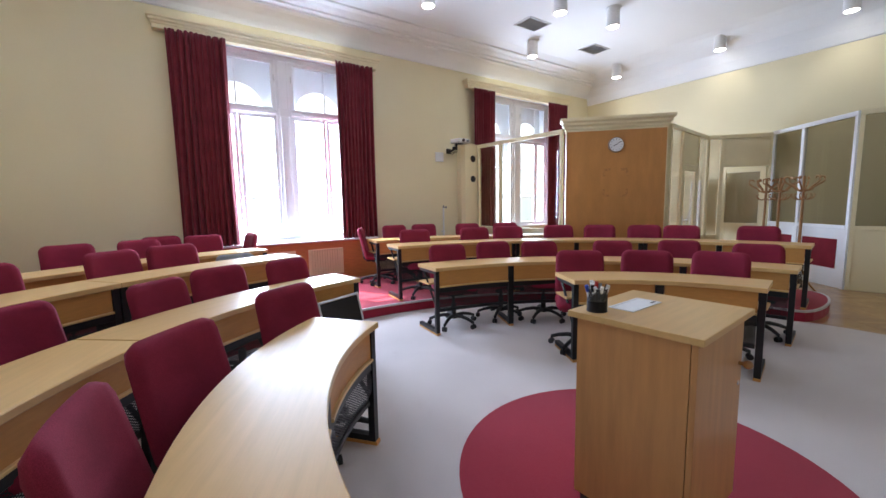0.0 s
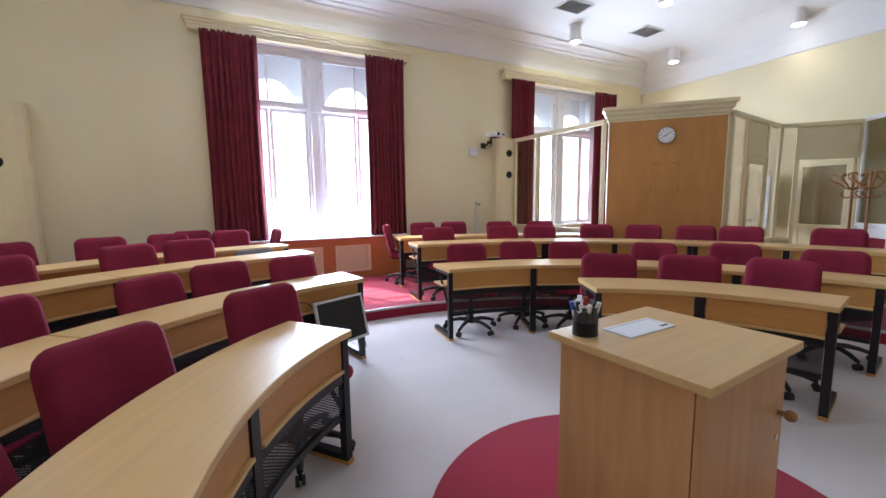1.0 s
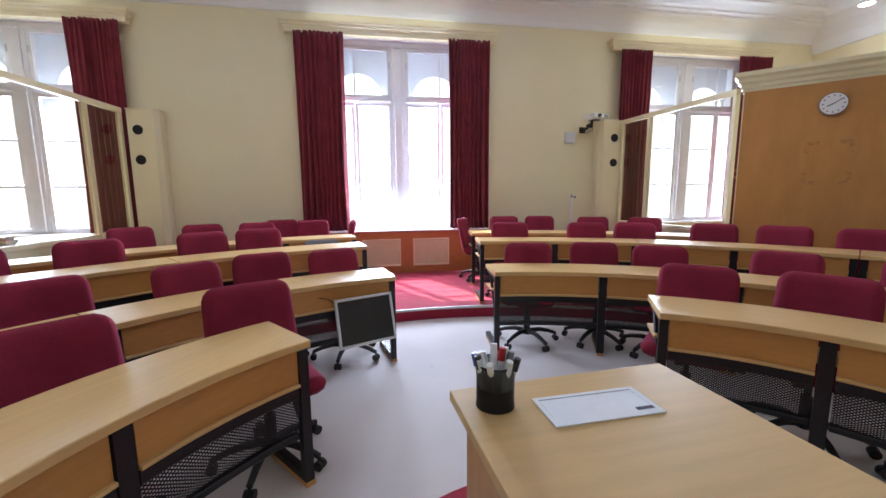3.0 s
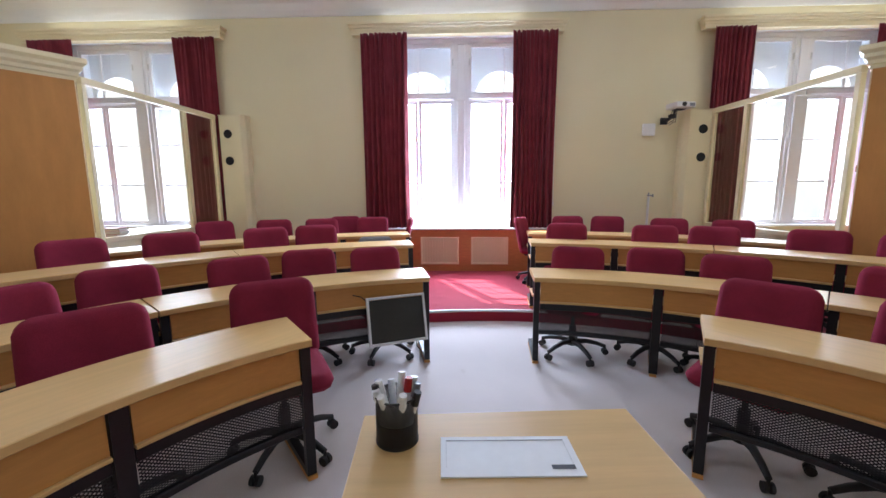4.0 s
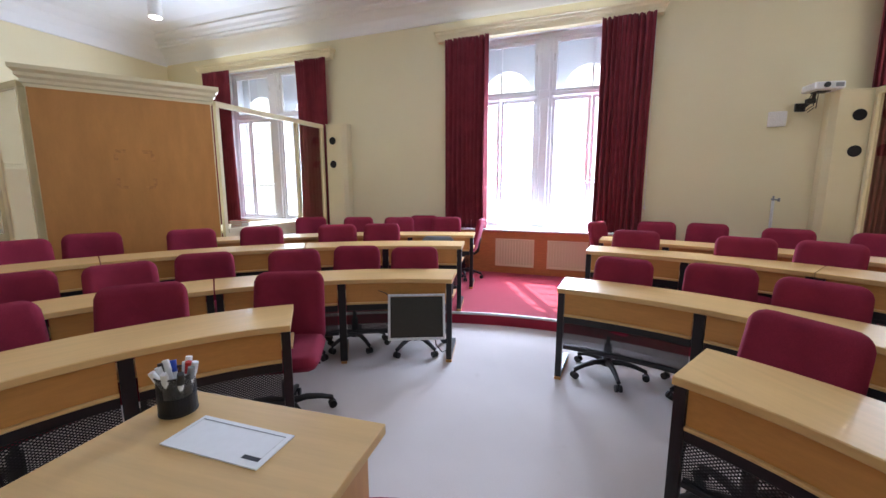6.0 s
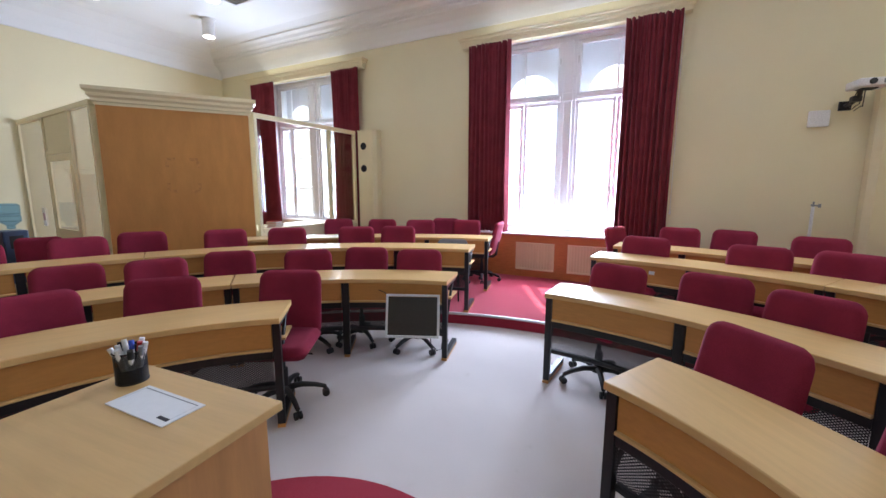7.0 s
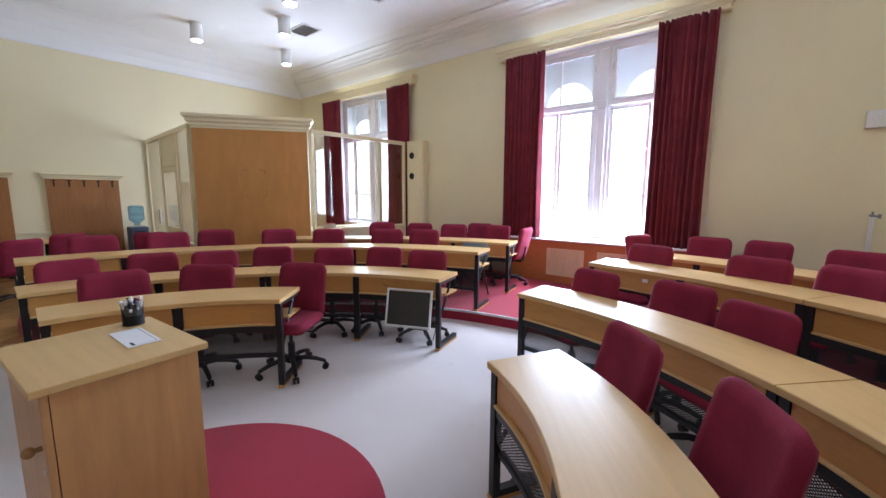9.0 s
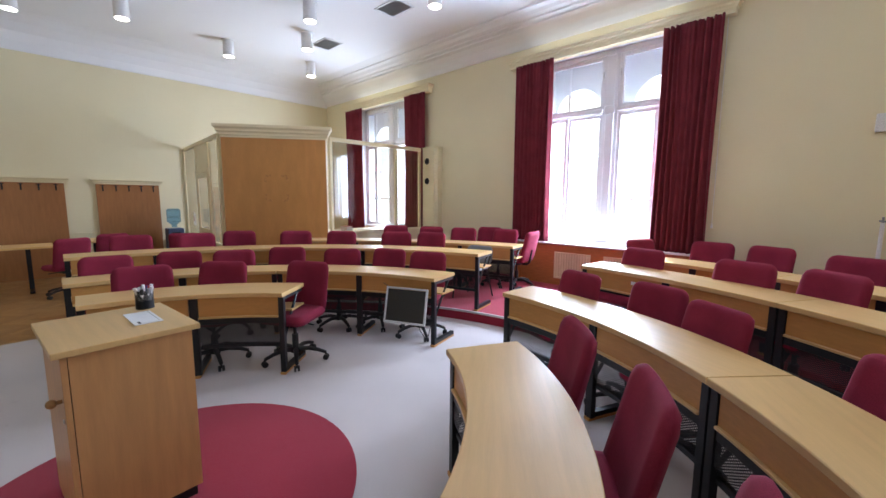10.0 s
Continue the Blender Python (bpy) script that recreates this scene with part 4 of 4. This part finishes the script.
for x0, y0, x1, y1, h, mat in PENS:
    pen = tagged(part("marker_pen", rodded((x0, y0, 0.0), (x1, y1, h - 0.045), 0.0075, None, 12), WHITEPL), "white board marker standing in the mesh cup", "pen", "marker pens")
    pen.location = (1.93, 1.115, LT + 0.006)
    d = (Vector((x1, y1, h - 0.045)) - Vector((x0, y0, 0))).normalized()
    e = Vector((x1, y1, h - 0.045))
    part("cap", rodded(e + d * 0.0004, e + d * 0.03, 0.0086, 0.0078, 12), mat, pen)

env = thing("envelope", pose(2.153, 1.066, LT, 0, 0, 2.5), "white window envelope lying on the lectern", "envelope")
part("sheet", boxed(-0.131, -0.058, 0.0, 0.131, 0.058, 0.003), PAPER, env)
part("flap_line", boxed(-0.121, 0.044, 0.0031, 0.118, 0.0465, 0.0036), GREY, env)
part("flap_line", boxed(-0.121, -0.032, 0.0031, -0.1195, 0.044, 0.0036), SILVER, env)
part("flap_line", boxed(0.1165, -0.032, 0.0031, 0.118, 0.044, 0.0036), SILVER, env)
part("printed_bar", boxed(0.075, -0.040, 0.0031, 0.118, -0.029, 0.0037), INK, env)

# ---- monitor hung on the front of a second row desk ----
mon = thing("monitor", pose(1.575, 3.36, 0.435, -14, 0, 24), "flat silver framed monitor, switched off, fixed before a desk", "monitor")
part("screen", boxed(-0.215, -0.020, -0.165, 0.215, -0.014, 0.165), SCREEN, mon)
part("bezel", frame_mesh(-0.235, 0.235, -0.188, 0.188, 0.020, -0.026, 0.004), SILVER, mon)
part("back_shell", boxed(-0.20, 0.0045, -0.15, 0.20, 0.045, 0.15, bevel=0.015), SILVER, mon)
bm = tube(bmesh.new(), [(0, 0.045, 0.0), (0.02, 0.10, 0.02), (0.03, 0.16, 0.06)], 0.014, 8)
part("arm", bm, PLASTIC, mon)
bm = tube(bmesh.new(), [(0.15, 0.03, -0.15), (0.16, 0.05, -0.24), (0.21, 0.06, -0.30), (0.25, 0.07, -0.29), (0.262, 0.10, -0.15)], 0.004, 6)
part("cable", bm, PLASTIC, mon)
bm = tube(bmesh.new(), [(-0.32, 0.06, 0.22), (-0.26, 0.03, 0.20), (-0.20, 0.035, 0.14), (-0.15, 0.04, 0.10)], 0.004, 6)
part("cable", bm, PLASTIC, mon)

# ---- fittings on the window wall ----
proj = thing("projector", pose(5.36, 6.62, 2.62, 0, 0, 8), "white projector on a wall bracket above a speaker column", "projector")
part("body", boxed(-0.15, -0.13, 0.0, 0.15, 0.13, 0.085, bevel=0.015), WHITEPL, proj)
part("lens", rodded((-0.04, -0.131, 0.045), (-0.04, -0.15, 0.045), 0.030, None, 20), PLASTIC, proj)
part("vent_panel", boxed(0.05, -0.1315, 0.02, 0.13, -0.1302, 0.065), GREY, proj)
bm = bmesh.new()
tube(bm, [(-0.05, 0.04, 0.0), (-0.05, 0.06, -0.07), (-0.06, 0.14, -0.12), (-0.06, 0.29, -0.13)], 0.020, 8)
block(bm, -0.10, 0.06, -0.12, -0.01, 0.13, -0.06, bevel=0.012)
block(bm, -0.08, -0.04, -0.010, 0.06, 0.08, -0.001)
block(bm, -0.11, 0.27, -0.18, 0.0, 0.295, -0.08)
part("wall_bracket", bm, PLASTIC, proj)
for k in range(4):
    pts = [(0.02 * k - 0.04, 0.10, 0.01), (-0.06 + 0.03 * k, 0.13, -0.08 - 0.03 * k), (-0.10 + 0.05 * k, 0.20, -0.15), (-0.03 + 0.02 * k, 0.28, -0.13 - 0.02 * k)]
    part("cable", tube(bmesh.new(), pts, 0.005, 6), PLASTIC, proj)

ap = thing("wall_box", pose(5.06, YW, 2.37), "flat white plastic wireless box on the wall", "wall box")
part("cover", boxed(-0.10, -0.035, -0.095, 0.10, -0.001, 0.095, bevel=0.012), WHITEPL, ap)
part("rim", boxed(-0.092, -0.0375, -0.087, 0.092, -0.0352, 0.087), WHITEPL, ap)

pipe = thing("standpipe", pose(5.11, YW - 0.06, PLAT), "thin white pipe with a dark tap head on the wall", "pipe")
part("tube", rodded((0, 0, 0.0), (0, 0, 1.20), 0.018, None, 12), WHITEPL, pipe)
bm = rodded((0, 0, 1.201), (0, 0, 1.26), 0.010, None, 10)
rod(bm, (-0.03, -0.02, 1.22), (0.05, -0.03, 1.21), 0.010, None, 10)
rod(bm, (0.05, -0.03, 1.19), (0.05, -0.03, 1.235), 0.014, None, 10)
part("tap", bm, GREY, pipe)
part("clip", boxed(-0.022, -0.022, 0.70, 0.022, 0.0595, 0.73), WHITEPL, pipe)

# ---- inside the left booth ----
cnt = thing("booth_counter", pose(-2.42, 5.6, 0.0), "cream counter shelf behind the booth glass", "counter")
part("counter_top", boxed(-0.40, -1.0, 0.86, 0.44, 1.05, 0.90, bevel=0.004), CREAM, cnt)
part("support", boxed(-0.36, -0.96, 0.002, -0.32, -0.90, 0.859), CREAM, cnt)
part("support", boxed(-0.36, 0.95, 0.002, -0.32, 1.01, 0.859), CREAM, cnt)
for k, (dx, h, mat) in enumerate(((0.0, 0.035, REDPL), (0.02, 0.03, PAPER), (-0.01, 0.04, REDPL))):
    b = thing("book", pose(-2.15 + dx, 5.05, 0.90 + 0.0355 * k, 0, 0, 8 * k - 6), "closed book with a coloured cover, stacked on the counter", "book", "stacked books")
    part("pages", boxed(-0.10, -0.07, 0.004, 0.10, 0.073, 0.031), PAPER, b)
    part("cover", boxed(-0.105, -0.078, 0.0, 0.105, 0.078, 0.0038), mat, b)
    part("cover", boxed(-0.105, -0.078, 0.0312, 0.105, 0.078, 0.035), mat, b)

notice = part("notice", boxed(-0.06, -0.0015, -0.14, 0.06, 0.0015, 0.14), PAPER)
notice.matrix_world = pose(-5.30, 3.235, 1.08, 0, 0, -4.4)
tagged(notice, "small white paper notice on the booth glass", "notice")
part("printed_patch", boxed(-0.045, -0.0025, -0.05, 0.045, -0.0017, 0.07), plain("faded_print", (0.55, 0.33, 0.36), 0.7), notice)

# ---- left side of the hall ----
def coat_board(y0, y1, label):
    c = thing("coat_board", pose(XL, (y0 + y1) / 2, 0.0, 0, 0, 90), label, "coat rack", "coat boards")
    w = (y1 - y0) / 2
    part("board", boxed(-w, -0.045, 0.002, w, -0.001, 1.80), BROWN, c)
    bm = moulded(2 * w + 0.06, 0.05, [(0, 1.801), (0, 1.83), (0.02, 1.84), (0.02, 1.86), (0.05, 1.88), (0.05, 1.905), (0.03, 1.907)], Matrix.Translation((0, -0.002, 0)))
    part("cornice", bm, CREAM, c)
    n = 5
    for i in range(n):
        x = -w * 0.80 + 1.6 * w * i / (n - 1)
        hk = bmesh.new()
        block(hk, x - 0.012, -0.050, 1.66, x + 0.012, -0.0455, 1.78)
        tube(hk, [(x, -0.05, 1.755), (x, -0.09, 1.75), (x, -0.115, 1.78)], 0.006, 6)
        tube(hk, [(x, -0.05, 1.69), (x, -0.075, 1.67), (x, -0.09, 1.69)], 0.006, 6)
        block(hk, x - 0.035, -0.053, 1.765, x + 0.035, -0.0502, 1.777)
        part("coat_hook", hk, BLACK, c)
    return c


coat_board(1.71, 2.76, "brown veneered coat board with iron hooks and cream cornice")
coat_board(0.10, 1.25, "brown veneered coat board with iron hooks and cream cornice")
dado = structure("trim_dado", boxed(XL + 0.001, YB, 0.80, XL + 0.02, 0.09, 0.84), CREAM)
structure("trim_dado_middle", boxed(XL + 0.001, 1.25, 0.80, XL + 0.02, 1.73, 0.84), CREAM)
structure("trim_dado_corner", boxed(XL + 0.001, 2.79, 0.80, XL + 0.02, 3.25, 0.84), CREAM)
structure("baseboard_left", boxed(XL + 0.001, YB, 0.0, XL + 0.018, 0.09, 0.10), CREAM)
structure("baseboard_right", boxed(XR - 0.018, YB, 0.0, XR - 0.001, 2.8, 0.10), CREAM)


def side_table(m, w, label):
    t = thing("side_table", m, label, "table", "side tables")
    part("tabletop", boxed(-w, -0.35, 0.72, w, 0.35, 0.75, bevel=0.004), BEECH, t)
    for s in (-1, 1):
        x = s * (w - 0.30)
        bm = boxed(x - 0.03, -0.03, 0.04, x + 0.03, 0.03, 0.719)
        leg = part("leg", bm, BLACK, t)
        part("foot", boxed(x - 0.03, -0.30, 0.001, x + 0.03, 0.30, 0.039, bevel=0.006), BLACK, leg)
    return t


side_table(pose(-4.65, -0.15, 0, 0, 0, 90), 1.12, "long beech table on black T legs by the coat board")
side_table(pose(-5.15, 1.75, 0, 0, 0, 90), 0.50, "small beech table on black T legs by the coat board")

cool = thing("water_cooler", pose(-5.60, 2.92, 0), "blue water cooler with a clear bottle on top", "water cooler")
part("cabinet", boxed(-0.15, -0.15, 0.002, 0.15, 0.15, 0.88, bevel=0.02), plain("slate_blue_plastic", (0.05, 0.075, 0.14), 0.35), cool)
part("tap_recess", boxed(0.151, -0.08, 0.60, 0.156, 0.08, 0.80), PLASTIC, cool)
bm = bmesh.new()
for a, b, r0, r1 in ((0.90, 0.95, 0.05, 0.05), (0.95, 1.02, 0.05, 0.13), (1.02, 1.10, 0.13, 0.13), (1.10, 1.12, 0.13, 0.122), (1.12, 1.14, 0.122, 0.13), (1.14, 1.27, 0.13, 0.13), (1.27, 1.30, 0.13, 0.10)):
    rod(bm, (0, 0, a + 0.001), (0, 0, b), r0, r1, 24)
smooth(part("bottle", bm, BLUE, cool, "clear blue plastic bottle"), 50)

# ---- bentwood coat stands ----
def coat_stand(m):
    c = thing("coat_stand", m, "bentwood coat stand with curled wooden hooks", "coat stand", "coat stands")
    smooth(part("pole", rodded((0, 0, 0.25), (0, 0, 1.72), 0.020, 0.017, 14), BENT, c))
    part("ring", tube(bmesh.new(), [(0.10 * math.cos(a), 0.10 * math.sin(a), 1.52) for a in (2 * math.pi * k / 20 for k in range(21))], 0.009, 6), BENT, c)
    for k in range(6):
        q = Matrix.Rotation(2 * math.pi * k / 6, 4, "Z")
        arm = [(0.018, 0, 1.50), (0.07, 0, 1.52), (0.12, 0, 1.57), (0.18, 0, 1.61), (0.225, 0, 1.65), (0.22, 0, 1.705), (0.175, 0, 1.71), (0.16, 0, 1.68)]
        fine = []
        for (a, b2, z1), (a2, b3, z2) in zip(arm, arm[1:]):
            fine += [(a, 0, z1), ((a + a2) / 2, 0, (z1 + z2) / 2)]
        fine.append(arm[-1])
        smooth(part("hook_arm", tube(bmesh.new(), [q @ Vector(p) for p in fine], 0.0105, 7), BENT, c), 70)
    for k in range(6):
        q = Matrix.Rotation(2 * math.pi * (k + 0.5) / 6, 4, "Z")
        low = [(0.018, 0, 1.40), (0.05, 0, 1.385), (0.09, 0, 1.395), (0.125, 0, 1.43), (0.13, 0, 1.46), (0.105, 0, 1.47)]
        smooth(part("lower_hook", tube(bmesh.new(), [q @ Vector(p) for p in low], 0.009, 7), BENT, c), 70)
    for k in range(4):
        q = Matrix.Rotation(2 * math.pi * k / 4 + 0.4, 4, "Z")
        leg = [(0.015, 0, 0.55), (0.05, 0, 0.38), (0.12, 0, 0.20), (0.21, 0, 0.08), (0.27, 0, 0.012)]
        smooth(part("foot", tube(bmesh.new(), [q @ Vector(p) for p in leg], 0.012, 7), BENT, c), 70)
    return c


stand = coat_stand(pose(7.9, 1.87, 0))
copy_thing(stand, pose(8.1, 2.19, 0, 0, 0, 25))
copy_thing(stand, pose(8.4, 2.45, 0, 0, 0, 50))
copy_thing(stand, pose(6.98, 5.22, 0, 0, 0, 15))

# ---- parquet outside the round carpet ----
def parquet_strips():
    """Herringbone oak strips, each with its own edges, left out under the carpet and the platform."""
    verts, faces = [], []
    L, W, g = 0.45, 0.09, 0.0012
    ca = math.sqrt(0.5)
    rnd = random.Random(2)

    def strip(cx, cy, s):
        d, e = (ca, ca * s), (-ca * s, ca)
        z = rnd.uniform(-0.0012, 0.0)
        i = len(verts)
        for zz, k in ((z, 0.0), (-0.011, 0.0)):
            for u, v in ((-1, -1), (1, -1), (1, 1), (-1, 1)):
                a, b = u * (L / 2 - g), v * (W / 2 - g)
                verts.append((cx + a * d[0] + b * e[0], cy + a * d[1] + b * e[1], zz))
        faces.append((i, i + 1, i + 2, i + 3))
        for a in range(4):
            faces.append((i + a, i + 4 + a, i + 4 + (a + 1) % 4, i + (a + 1) % 4))
    n = 5
    for i in range(-140, 141):
        for j in range(-22, 23):
            # each cell of the lattice holds one strip of either direction
            for u, v, s in ((i + j * n + n / 2, i - j * n + 0.5, 1), (i + j * n + 0.5, i - j * n + 1 + n / 2, -1)):
                x, y = 2.0 + (u - v) * W * ca, 1.0 + (u + v) * W * ca
                if not (XL + 0.13 < x < XR - 0.13 and YB + 0.13 < y < YW - 0.2):
                    continue
                if math.hypot(x - CX, y - CY) < R_STEP - 0.24:
                    continue
                strip(x, y, s)
    me = bpy.data.meshes.new("parquet")
    me.from_pydata(verts, [], faces)
    me.materials.append(PARQUET)
    return tagged(new("parquet", me), "varnished oak herringbone parquet", "parquet", kind="stuff")


parquet_strips()
